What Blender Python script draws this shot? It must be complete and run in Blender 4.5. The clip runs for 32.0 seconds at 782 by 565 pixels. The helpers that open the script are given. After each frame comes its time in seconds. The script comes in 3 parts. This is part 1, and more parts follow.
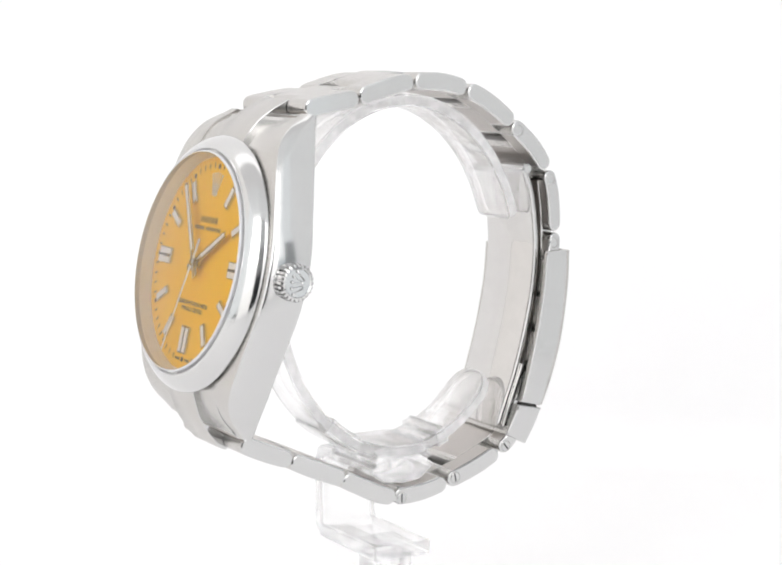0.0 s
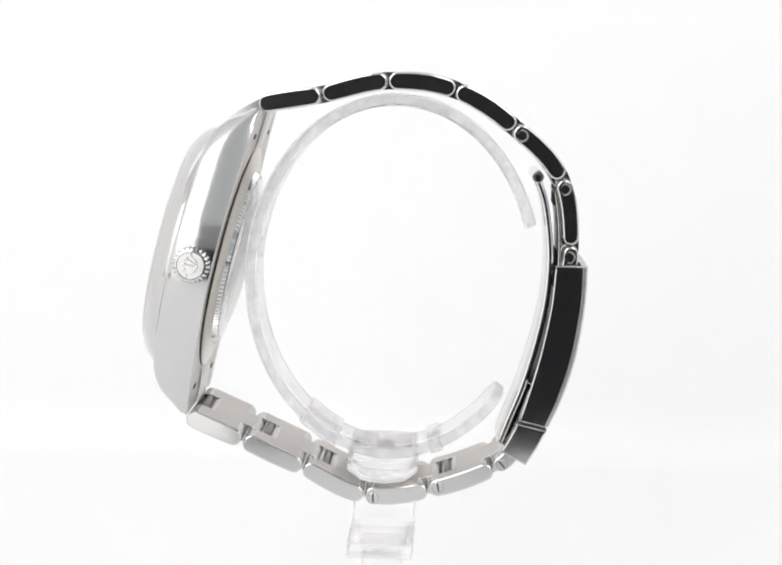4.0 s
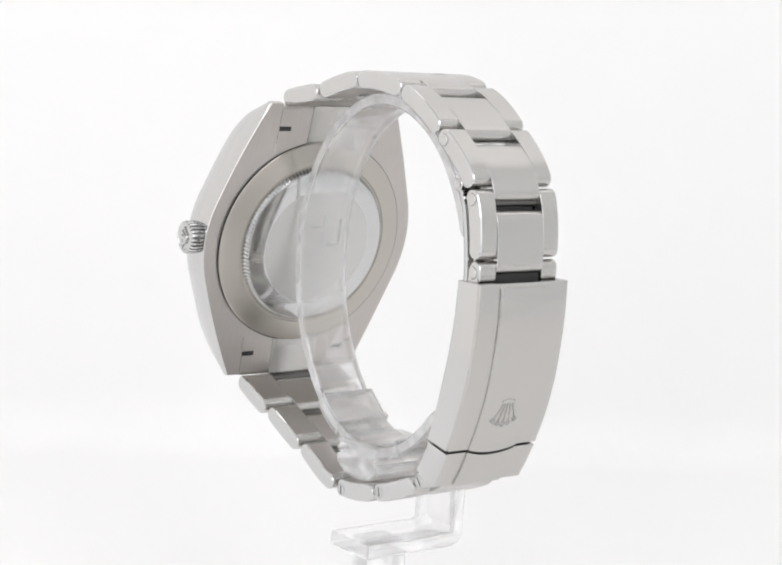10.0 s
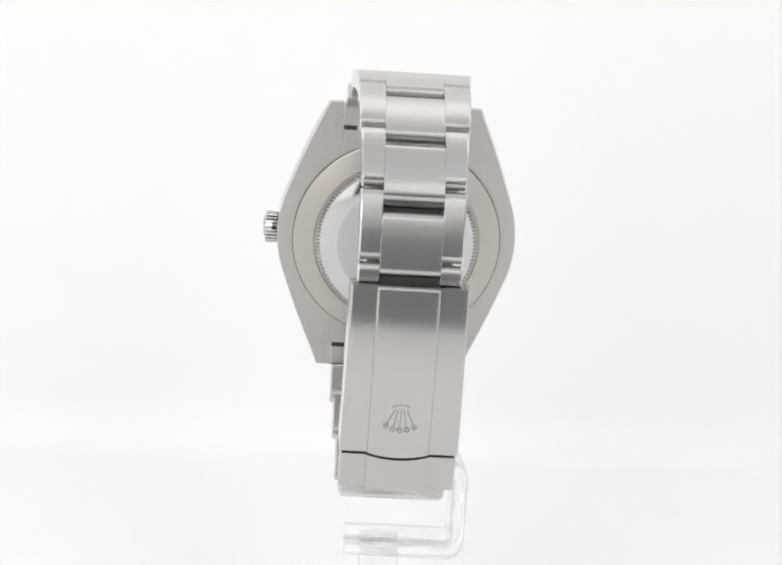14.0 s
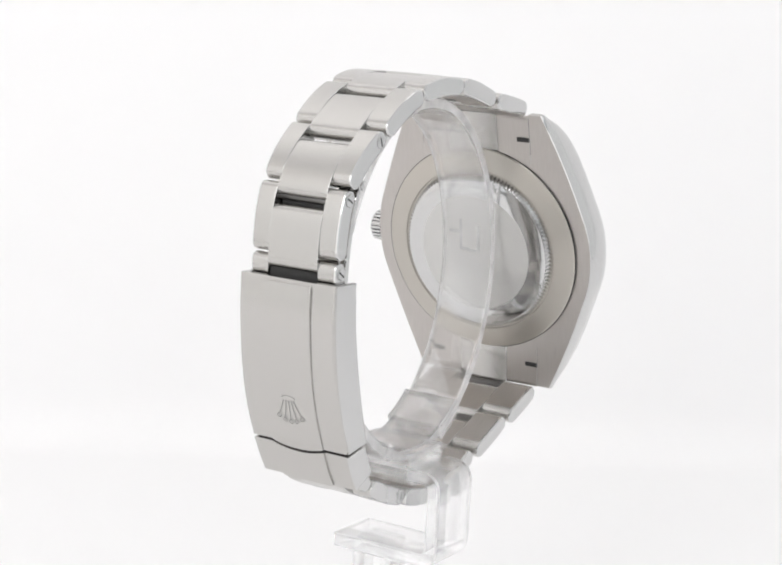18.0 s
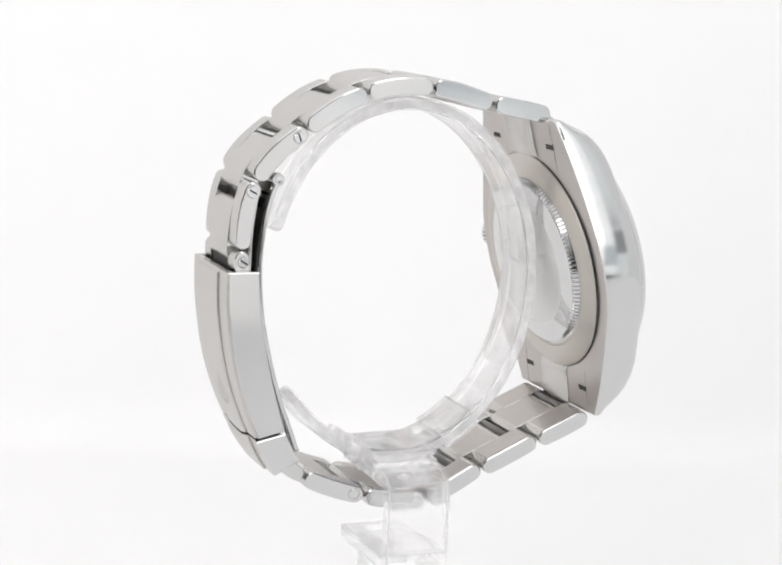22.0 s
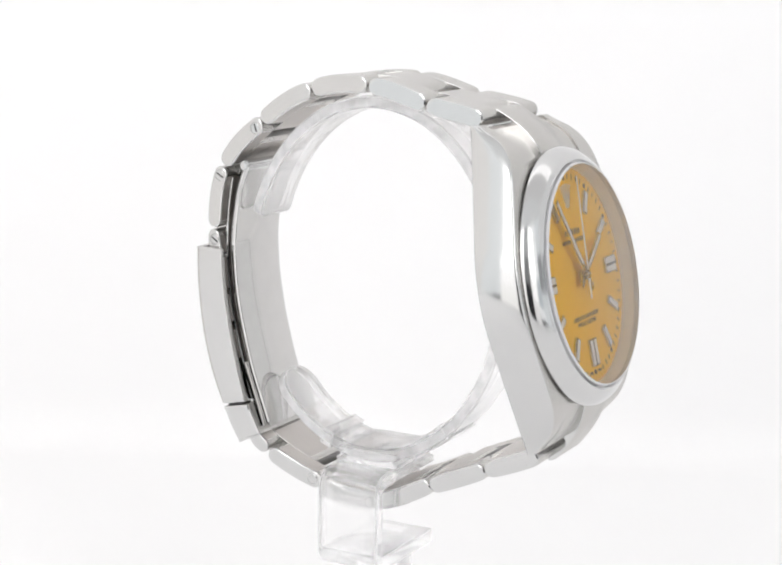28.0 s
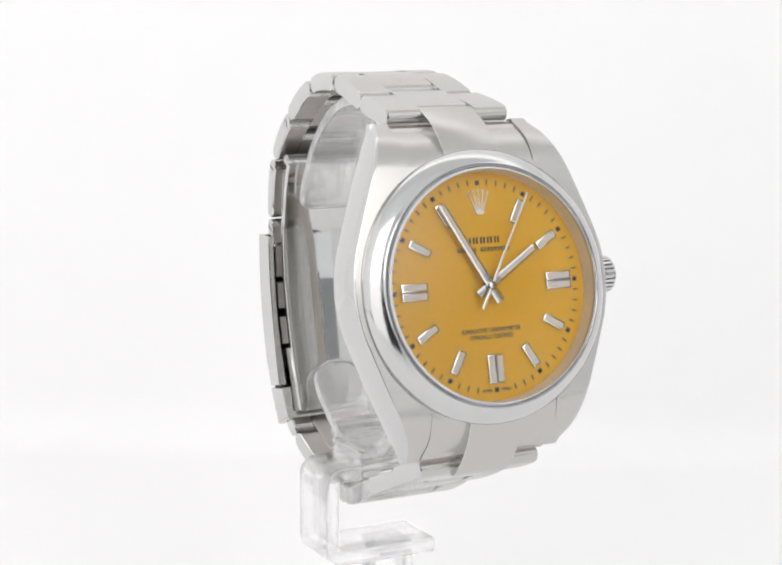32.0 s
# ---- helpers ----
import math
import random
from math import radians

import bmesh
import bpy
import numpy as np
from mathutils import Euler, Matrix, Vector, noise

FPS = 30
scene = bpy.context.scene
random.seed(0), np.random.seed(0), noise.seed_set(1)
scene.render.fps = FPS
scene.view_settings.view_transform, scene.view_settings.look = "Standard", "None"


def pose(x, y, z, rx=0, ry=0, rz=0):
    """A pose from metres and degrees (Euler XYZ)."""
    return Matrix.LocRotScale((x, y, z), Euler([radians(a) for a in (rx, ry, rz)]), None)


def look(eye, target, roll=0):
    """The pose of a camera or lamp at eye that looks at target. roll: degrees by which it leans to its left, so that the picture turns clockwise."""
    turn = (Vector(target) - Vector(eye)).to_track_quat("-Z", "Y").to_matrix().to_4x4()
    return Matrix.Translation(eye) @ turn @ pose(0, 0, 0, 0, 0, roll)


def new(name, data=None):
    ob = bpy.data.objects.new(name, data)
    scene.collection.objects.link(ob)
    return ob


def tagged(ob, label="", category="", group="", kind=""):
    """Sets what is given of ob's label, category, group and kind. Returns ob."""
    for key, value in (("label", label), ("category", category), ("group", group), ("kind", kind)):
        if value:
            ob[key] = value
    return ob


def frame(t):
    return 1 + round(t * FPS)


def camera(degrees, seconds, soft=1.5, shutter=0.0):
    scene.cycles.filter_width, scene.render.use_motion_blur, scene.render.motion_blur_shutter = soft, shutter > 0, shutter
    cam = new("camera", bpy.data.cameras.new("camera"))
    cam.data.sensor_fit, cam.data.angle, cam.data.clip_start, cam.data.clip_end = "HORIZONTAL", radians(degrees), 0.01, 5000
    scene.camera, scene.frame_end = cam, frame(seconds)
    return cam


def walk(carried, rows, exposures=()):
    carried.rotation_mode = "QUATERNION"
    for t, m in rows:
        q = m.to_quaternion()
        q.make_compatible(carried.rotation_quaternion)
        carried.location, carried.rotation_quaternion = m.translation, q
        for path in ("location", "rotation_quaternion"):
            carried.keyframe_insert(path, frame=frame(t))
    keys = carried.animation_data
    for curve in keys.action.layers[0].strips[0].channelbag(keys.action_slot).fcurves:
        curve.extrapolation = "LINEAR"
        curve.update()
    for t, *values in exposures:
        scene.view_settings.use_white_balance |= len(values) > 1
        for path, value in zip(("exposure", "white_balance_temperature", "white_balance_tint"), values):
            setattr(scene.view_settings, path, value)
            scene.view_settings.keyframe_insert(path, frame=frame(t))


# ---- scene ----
MM = 0.001
THETA0, RATE = 300.55, -8.592      # turn of the table: degrees at 0 s, degrees a second

# ---- camera ----
PITCH, ROLL, DIST = 9.12, 1.73, 0.264
eye = (0.0, -DIST * math.cos(radians(PITCH)), DIST * math.sin(radians(PITCH)))
cam = camera(26.17, 32.0, soft=2.1)
walk(cam, [(0.0, look(eye, (0, 0, 0), ROLL)), (32.0, look(eye, (0, 0, 0), ROLL))],
     exposures=[(0.0, 0.26), (2.5, 0.21), (6.0, 0.12), (13.0, 0.11), (20.0, 0.11), (25.0, 0.13), (28.0, 0.15), (32.0, 0.11)])

# ---- light: a white light tent, open towards the camera, with soft boxes ----
world = bpy.data.worlds.new("studio_dark")
world.use_nodes = True
world.node_tree.nodes["Background"].inputs[0].default_value = (0.02, 0.021, 0.023, 1)
world.node_tree.nodes["Background"].inputs[1].default_value = 1.0
scene.world = world
# The tent is unseen: inferred from what the steel mirrors.
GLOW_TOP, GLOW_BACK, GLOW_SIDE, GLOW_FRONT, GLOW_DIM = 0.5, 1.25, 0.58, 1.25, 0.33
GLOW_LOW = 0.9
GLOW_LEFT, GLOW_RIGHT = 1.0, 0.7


# ---- materials ----
def material(name):
    m = bpy.data.materials.new(name)
    m.use_nodes = True
    nt = m.node_tree
    b = nt.nodes["Principled BSDF"]
    return m, nt, b


def tex_noise(nt, scale, detail=3.0, stretch=(1, 1, 1), rough=0.55):
    co = nt.nodes.new("ShaderNodeTexCoord")
    mp = nt.nodes.new("ShaderNodeMapping")
    mp.inputs["Scale"].default_value = stretch
    n = nt.nodes.new("ShaderNodeTexNoise")
    n.inputs["Scale"].default_value, n.inputs["Detail"].default_value = scale, detail
    n.inputs["Roughness"].default_value = rough
    nt.links.new(co.outputs["Object"], mp.inputs["Vector"])
    nt.links.new(mp.outputs["Vector"], n.inputs["Vector"])
    return n.outputs["Fac"]


def ramp(nt, fac, lo, hi, a=0.3, b=0.7):
    r = nt.nodes.new("ShaderNodeMapRange")
    r.inputs["From Min"].default_value, r.inputs["From Max"].default_value = a, b
    r.inputs["To Min"].default_value, r.inputs["To Max"].default_value = lo, hi
    nt.links.new(fac, r.inputs["Value"])
    return r.outputs["Result"]


def mix_colour(nt, fac, c1, c2):
    m = nt.nodes.new("ShaderNodeMix")
    m.data_type = "RGBA"
    m.inputs[6].default_value, m.inputs[7].default_value = (*c1, 1), (*c2, 1)
    nt.links.new(fac, m.inputs[0])
    return m.outputs[2]


def bump(nt, bsdf, height, strength, distance):
    b = nt.nodes.new("ShaderNodeBump")
    b.inputs["Strength"].default_value, b.inputs["Distance"].default_value = strength, distance
    nt.links.new(height, b.inputs["Height"])
    nt.links.new(b.outputs["Normal"], bsdf.inputs["Normal"])


def steel(name, c1, c2, r1, r2, streak=None, relief=0.0, aniso=0.0, centre=None):
    m, nt, b = material(name)
    if centre:                                  # turned on a lathe: the gloss spreads outwards from the centre
        co, sub = nt.nodes.new("ShaderNodeTexCoord"), nt.nodes.new("ShaderNodeVectorMath")
        sub.operation = "SUBTRACT"
        sub.inputs[1].default_value = centre
        vt = nt.nodes.new("ShaderNodeVectorTransform")
        vt.vector_type, vt.convert_from, vt.convert_to = "VECTOR", "OBJECT", "WORLD"
        nt.links.new(co.outputs["Object"], sub.inputs[0])
        nt.links.new(sub.outputs[0], vt.inputs[0])
        b.inputs["Anisotropic"].default_value = aniso
        nt.links.new(vt.outputs[0], b.inputs["Tangent"])
    elif aniso:                                   # brushed along the strap: the gloss spreads across it
        vt = nt.nodes.new("ShaderNodeVectorTransform")
        vt.vector_type, vt.convert_from, vt.convert_to = "VECTOR", "OBJECT", "WORLD"
        vt.inputs[0].default_value = (1, 0, 0)
        b.inputs["Anisotropic"].default_value = aniso
        nt.links.new(vt.outputs[0], b.inputs["Tangent"])
    b.inputs["Metallic"].default_value = 1.0
    if streak:
        s = tex_noise(nt, 1.0, 2.0, streak)
        big = tex_noise(nt, 180.0, 2.0)
        add = nt.nodes.new("ShaderNodeMath")
        add.operation = "MULTIPLY_ADD"
        nt.links.new(big, add.inputs[0])
        add.inputs[1].default_value = 0.35
        nt.links.new(s, add.inputs[2])
        f = ramp(nt, add.outputs[0], 0, 1, 0.35, 1.0)
        nt.links.new(mix_colour(nt, f, c1, c2), b.inputs["Base Color"])
        nt.links.new(ramp(nt, f, r1, r2, 0, 1), b.inputs["Roughness"])
        if relief:
            bump(nt, b, s, relief, 0.00002)
    else:
        s = tex_noise(nt, 400.0, 3.0)
        nt.links.new(mix_colour(nt, s, c1, c2), b.inputs["Base Color"])
        nt.links.new(ramp(nt, s, r1, r2), b.inputs["Roughness"])
    return m


HEAD_BACK = (-0.0002, -0.0252, 0.003)      # middle of the case back, in the watch's space
BRUSHED = steel("brushed_steel", (0.545, 0.532, 0.512), (0.565, 0.551, 0.531), 0.262, 0.272, (9000, 300, 300), 0.0, 0.75)
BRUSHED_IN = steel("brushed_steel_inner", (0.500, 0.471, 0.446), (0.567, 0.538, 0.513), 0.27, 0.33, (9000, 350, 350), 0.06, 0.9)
SATIN = steel("satin_steel_back", (0.520, 0.493, 0.449), (0.537, 0.510, 0.466), 0.30, 0.32, None, 0.0, 0.9, HEAD_BACK)
DISC = steel("brushed_disc", (0.60, 0.595, 0.58), (0.63, 0.625, 0.61), 0.28, 0.31, None, 0.0, 0.85, HEAD_BACK)
CASE_POLISH = steel("polished_case_steel", (0.60, 0.60, 0.596), (0.63, 0.63, 0.626), 0.12, 0.15)
POLISHED = steel("polished_steel", (0.60, 0.60, 0.596), (0.63, 0.63, 0.626), 0.075, 0.105)
BLADE = steel("blade_steel", (0.58, 0.57, 0.56), (0.64, 0.63, 0.615), 0.05, 0.08)
MARKER = steel("white_gold_marker", (0.66, 0.655, 0.65), (0.72, 0.715, 0.71), 0.12, 0.2)
SILVER = steel("satin_silver", (0.9, 0.89, 0.88), (0.94, 0.93, 0.92), 0.38, 0.46)


def plain(name, c1, c2, rough, scale=500.0, metal=0.0):
    m, nt, b = material(name)
    s = tex_noise(nt, scale, 3.0)
    nt.links.new(mix_colour(nt, s, c1, c2), b.inputs["Base Color"])
    b.inputs["Roughness"].default_value, b.inputs["Metallic"].default_value = rough, metal
    return m


DIAL = plain("yellow_lacquer", (0.975, 0.575, 0.006), (0.99, 0.59, 0.009), 0.3, 60.0)
DIAL.node_tree.nodes["Principled BSDF"].inputs["Specular IOR Level"].default_value = 0.32
REHAUT = plain("satin_rehaut", (0.9, 0.895, 0.9), (0.93, 0.925, 0.93), 0.4, 400.0, 0.2)
INK = plain("dark_print", (0.035, 0.025, 0.015), (0.05, 0.035, 0.02), 0.5)
LUME = plain("white_lume", (0.85, 0.85, 0.845), (0.88, 0.88, 0.875), 0.4)
# steel coloured very dark: shade between the links, and the marker grooves' lines
GAP_STEEL = steel("dark_gap_steel", (0.14, 0.135, 0.13), (0.2, 0.195, 0.19), 0.3, 0.4)
# near-black colour that gives slots, grooves and hollows their shade
DARK = plain("recess_shade", (0.02, 0.02, 0.02), (0.035, 0.034, 0.033), 0.6)
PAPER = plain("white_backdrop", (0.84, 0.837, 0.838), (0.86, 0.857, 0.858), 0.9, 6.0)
paper_bsdf = PAPER.node_tree.nodes["Principled BSDF"]      # small even glow added to whiten the sweep; no light stands behind it
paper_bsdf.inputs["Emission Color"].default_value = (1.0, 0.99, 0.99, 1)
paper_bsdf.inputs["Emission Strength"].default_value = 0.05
paper_bsdf.inputs["Specular IOR Level"].default_value = 0.05
BLACKROOM = plain("dark_studio_wall", (0.02, 0.021, 0.024), (0.03, 0.031, 0.034), 0.8, 3.0)
ENGRAVED = steel("engraved_steel", (0.42, 0.42, 0.415), (0.5, 0.5, 0.495), 0.3, 0.4)


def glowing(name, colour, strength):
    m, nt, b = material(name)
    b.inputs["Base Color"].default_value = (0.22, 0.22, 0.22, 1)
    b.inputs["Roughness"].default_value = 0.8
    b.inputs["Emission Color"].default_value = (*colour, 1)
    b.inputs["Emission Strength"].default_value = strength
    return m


# Cloth copies at several glow strengths, standing in for how brightly each is lit.
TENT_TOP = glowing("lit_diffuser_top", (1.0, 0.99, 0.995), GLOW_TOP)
TENT_BACK = glowing("added_rear_glow", (1.0, 0.985, 0.99), GLOW_BACK)
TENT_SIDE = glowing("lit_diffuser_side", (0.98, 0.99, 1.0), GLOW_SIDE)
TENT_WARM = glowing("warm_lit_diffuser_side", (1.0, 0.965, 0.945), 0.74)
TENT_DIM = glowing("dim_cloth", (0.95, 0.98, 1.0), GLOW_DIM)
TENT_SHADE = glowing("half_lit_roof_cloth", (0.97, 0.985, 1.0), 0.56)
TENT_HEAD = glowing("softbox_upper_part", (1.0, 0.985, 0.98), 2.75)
TENT_DARK = glowing("near_dark_panel", (0.95, 0.98, 1.0), 0.07)
TENT_CORNER = glowing("dim_corner_panel", (0.8, 0.92, 1.0), 0.12)
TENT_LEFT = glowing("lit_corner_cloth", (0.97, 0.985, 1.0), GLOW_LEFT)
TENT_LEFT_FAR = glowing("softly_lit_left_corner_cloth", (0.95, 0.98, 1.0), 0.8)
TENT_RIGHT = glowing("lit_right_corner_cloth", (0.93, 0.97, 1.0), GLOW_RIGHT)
TENT_BLUE = glowing("bluish_panel", (0.84, 0.94, 1.0), 0.48)
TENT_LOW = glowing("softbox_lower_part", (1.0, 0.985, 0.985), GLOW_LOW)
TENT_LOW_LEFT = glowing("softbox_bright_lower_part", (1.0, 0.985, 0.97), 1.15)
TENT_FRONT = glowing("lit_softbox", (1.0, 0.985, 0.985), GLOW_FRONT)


def glass_thin(name, ior):
    m, nt, b = material(name)
    nt.nodes.remove(b)
    out = nt.nodes["Material Output"]
    tr, gl = nt.nodes.new("ShaderNodeBsdfTransparent"), nt.nodes.new("ShaderNodeBsdfGlossy")
    gl.inputs["Roughness"].default_value = 0.24
    fr, mx = nt.nodes.new("ShaderNodeFresnel"), nt.nodes.new("ShaderNodeMixShader")
    fr.inputs["IOR"].default_value = ior
    nt.links.new(fr.outputs[0], mx.inputs[0])
    nt.links.new(tr.outputs[0], mx.inputs[1])
    nt.links.new(gl.outputs[0], mx.inputs[2])
    nt.links.new(mx.outputs[0], out.inputs["Surface"])
    return m


CRYSTAL = glass_thin("sapphire_crystal", 1.68)


def acrylic(name, haze, clear):
    """Clear moulded acrylic: sees through, mirrors by its index, with a little milky scatter."""
    m, nt, b = material(name)
    out = nt.nodes["Material Output"]
    tr = nt.nodes.new("ShaderNodeBsdfTransparent")
    tr.inputs[0].default_value = (0.997, 0.997, 0.998, 1)
    gl = nt.nodes.new("ShaderNodeBsdfGlossy")
    gl.inputs["Roughness"].default_value = 0.06
    mx, mh = nt.nodes.new("ShaderNodeMixShader"), nt.nodes.new("ShaderNodeMixShader")
    lw, pw, ma = nt.nodes.new("ShaderNodeLayerWeight"), nt.nodes.new("ShaderNodeMath"), nt.nodes.new("ShaderNodeMath")
    pw.operation, ma.operation = "POWER", "MULTIPLY_ADD"
    pw.inputs[1].default_value, ma.inputs[1].default_value, ma.inputs[2].default_value = 2.6, 0.55, 0.035
    nt.links.new(lw.outputs["Facing"], pw.inputs[0])
    nt.links.new(pw.outputs[0], ma.inputs[0])
    b.inputs["Base Color"].default_value = (0.94, 0.94, 0.945, 1)
    b.inputs["Roughness"].default_value = 0.3
    s = tex_noise(nt, 300.0, 3.0)
    nt.links.new(ramp(nt, s, haze * 0.7, haze * 1.3), mh.inputs[0])
    nt.links.new(ma.outputs[0], mx.inputs[0])
    nt.links.new(tr.outputs[0], mx.inputs[1])
    nt.links.new(gl.outputs[0], mx.inputs[2])
    nt.links.new(mx.outputs[0], mh.inputs[1])
    tl, mt = nt.nodes.new("ShaderNodeBsdfTranslucent"), nt.nodes.new("ShaderNodeMixShader")
    tl.inputs[0].default_value = (0.96, 0.96, 0.965, 1)
    mt.inputs[0].default_value = 0.6
    nt.links.new(b.outputs[0], mt.inputs[1])
    nt.links.new(tl.outputs[0], mt.inputs[2])
    nt.links.new(mt.outputs[0], mh.inputs[2])
    gs, mg = nt.nodes.new("ShaderNodeBsdfGlass"), nt.nodes.new("ShaderNodeMixShader")
    gs.inputs["Roughness"].default_value, gs.inputs["IOR"].default_value = 0.02, 1.49
    mg.inputs[0].default_value = clear
    nt.links.new(mh.outputs[0], mg.inputs[1])
    nt.links.new(gs.outputs[0], mg.inputs[2])
    nt.links.new(mg.outputs[0], out.inputs["Surface"])
    return m


ACRYLIC = acrylic("clear_acrylic", 0.012, 0.6)
# strong milkiness here stands in for light piped out at the cut edges
ACRYLIC_EDGE = acrylic("whitened_acrylic", 0.62, 0.25)
ACRYLIC_BLOCK = acrylic("clear_acrylic_solid", 0.035, 0.78)
ACRYLIC_FOOT = acrylic("clear_acrylic_strip", 0.03, 0.62)
FROSTED = plain("ground_crystal_edge", (0.54, 0.54, 0.55), (0.6, 0.6, 0.61), 0.3)


# ---- mesh helpers; meshes are drawn in millimetres ----
def to_mesh(name, bm, mats, angle=32.0):
    bmesh.ops.recalc_face_normals(bm, faces=bm.faces)
    bmesh.ops.scale(bm, vec=(MM, MM, MM), verts=bm.verts)
    me = bpy.data.meshes.new(name)
    bm.to_mesh(me)
    bm.free()
    for m in mats if isinstance(mats, (list, tuple)) else [mats]:
        me.materials.append(m)
    flat = me.attributes.get("flat")
    keep = [d.value for d in flat.data] if flat else [0] * len(me.polygons)
    me.set_sharp_from_angle(angle=radians(angle))
    for p, k in zip(me.polygons, keep):
        p.use_smooth = not k
    if flat:
        me.attributes.remove(flat)
    return me


def part(name, bm, mats, parent, label="", angle=32.0):
    ob = new(name, to_mesh(name, bm, mats, angle))
    ob.parent = parent
    return tagged(ob, label)


def place(bm, m):
    bmesh.ops.transform(bm, matrix=m, verts=bm.verts)
    return bm


def lathe(profile, n=128, closed_profile=False, wave=None):
    """Turn (r, w) about the w axis. wave(k): factor on r for each spoke."""
    loops = []
    for k in range(n):
        a = 2 * math.pi * k / n
        loops.append([(r * math.cos(a), r * math.sin(a), w) for r, w in profile])
    bm = bmesh.new()
    rows = [[bm.verts.new(p) for p in lp] for lp in loops]
    m = len(profile)
    for k in range(n):
        a, b = rows[k], rows[(k + 1) % n]
        for i in range(m if closed_profile else m - 1):
            j = (i + 1) % m
            bm.faces.new((a[i], b[i], b[j], a[j]))
    bmesh.ops.remove_doubles(bm, verts=bm.verts, dist=1e-5)
    return bm


def box(x0, x1, y0, y1, z0, z1, bevel=0.0, seg=2, bm=None):
    own = bmesh.new()
    v = [own.verts.new((x, y, z)) for x in (x0, x1) for y in (y0, y1) for z in (z0, z1)]
    for f in ((0, 1, 3, 2), (4, 6, 7, 5), (0, 4, 5, 1), (2, 3, 7, 6), (0, 2, 6, 4), (1, 5, 7, 3)):
        own.faces.new([v[i] for i in f])
    bmesh.ops.recalc_face_normals(own, faces=own.faces)
    if bevel:
        bmesh.ops.bevel(own, geom=own.edges[:], offset=bevel, segments=seg, affect="EDGES", profile=0.5)
    return own


def inset_poly(poly, d):
    """Move a closed convex-ish outline inwards by d."""
    n, out = len(poly), []
    area = sum(poly[i][0] * poly[(i + 1) % n][1] - poly[(i + 1) % n][0] * poly[i][1] for i in range(n))
    s = 1 if area > 0 else -1
    for i in range(n):
        (x0, y0), (x1, y1), (x2, y2) = poly[i - 1], poly[i], poly[(i + 1) % n]
        tx, ty = x2 - x0, y2 - y0
        ln = math.hypot(tx, ty) or 1
        out.append((x1 - s * ty / ln * d, y1 + s * tx / ln * d))
    return out


def slab(poly, x0, x1, edge=0.2, side_mat=1, cap_mat=None, e0=None, e1=None, inner=None, shape=None, mids=()):
    """Extrude an outline in (y, z) along x, with rounded rims; rims take side_mat, the flat flanks cap_mat, a stretch of the outline (inner) material 2."""
    bm = bmesh.new()
    flat = bm.faces.layers.int.new("flat")
    e0, e1 = edge if e0 is None else e0, edge if e1 is None else e1
    cap_mat = side_mat if cap_mat is None else cap_mat
    steps = [(x0, e0), (x0 + 0.3 * e0, 0.3 * e0), (x0 + e0, 0.0), (x1 - e1, 0.0), (x1 - 0.3 * e1, 0.3 * e1), (x1, e1)]
    steps[3:3] = [(x, 0.0) for x in mids]
    rows = [[bm.verts.new((x, *p)) for p in inset_poly(shape(x) if shape else poly, d)] for x, d in steps]
    n = len(rows[0])
    for k, (a, b) in enumerate(zip(rows, rows[1:])):
        for i in range(n):
            j = (i + 1) % n
            f = bm.faces.new((a[i], a[j], b[j], b[i]))
            f.material_index = side_mat if not 2 <= k <= 2 + len(mids) else 2 if inner and inner[0] <= i < inner[1] else 0
    for r in (rows[0], rows[-1]):
        f = bm.faces.new(r)
        f.material_index, f[flat] = cap_mat, 1
    return bm


def curve_through(pts, n):
    """Smooth open curve through 2D points."""
    out = []
    m = len(pts)
    for i in range(m - 1):
        p0, p1, p2, p3 = pts[max(i - 1, 0)], pts[i], pts[i + 1], pts[min(i + 2, m - 1)]
        for k in range(n):
            t = k / n
            out.append(tuple(0.5 * (2 * b + (c - a) * t + (2 * a - 5 * b + 4 * c - d) * t * t + (3 * b - a - 3 * c + d) * t ** 3)
                             for a, b, c, d in zip(p0, p1, p2, p3)))
    out.append(tuple(pts[-1]))
    return out


def band(path, thick, inward=1):
    """Closed outline of a strip: the path, and the path moved sideways by thick."""
    other = []
    for i, p in enumerate(path):
        a, b = path[max(i - 1, 0)], path[min(i + 1, len(path) - 1)]
        tx, ty = b[0] - a[0], b[1] - a[1]
        ln = math.hypot(tx, ty) or 1
        other.append((p[0] - inward * ty / ln * thick, p[1] + inward * tx / ln * thick))
    return list(path) + other[::-1]


def along(nodes, s):
    """Place and direction at s on a smooth path through the nodes; s counts nodes."""
    m = len(nodes)
    i = min(max(int(math.floor(s)), 0), m - 2)
    t = s - i
    p0, p1, p2, p3 = nodes[max(i - 1, 0)], nodes[i], nodes[i + 1], nodes[min(i + 2, m - 1)]
    pos = [0.5 * (2 * b + (c - a) * t + (2 * a - 5 * b + 4 * c - d) * t * t + (3 * b - a - 3 * c + d) * t ** 3) for a, b, c, d in zip(p0, p1, p2, p3)]
    tan = [0.5 * ((c - a) + 2 * (2 * a - 5 * b + 4 * c - d) * t + 3 * (3 * b - a - 3 * c + d) * t * t) for a, b, c, d in zip(p0, p1, p2, p3)]
    ln = math.hypot(*tan)
    return pos, (tan[0] / ln, tan[1] / ln), ln


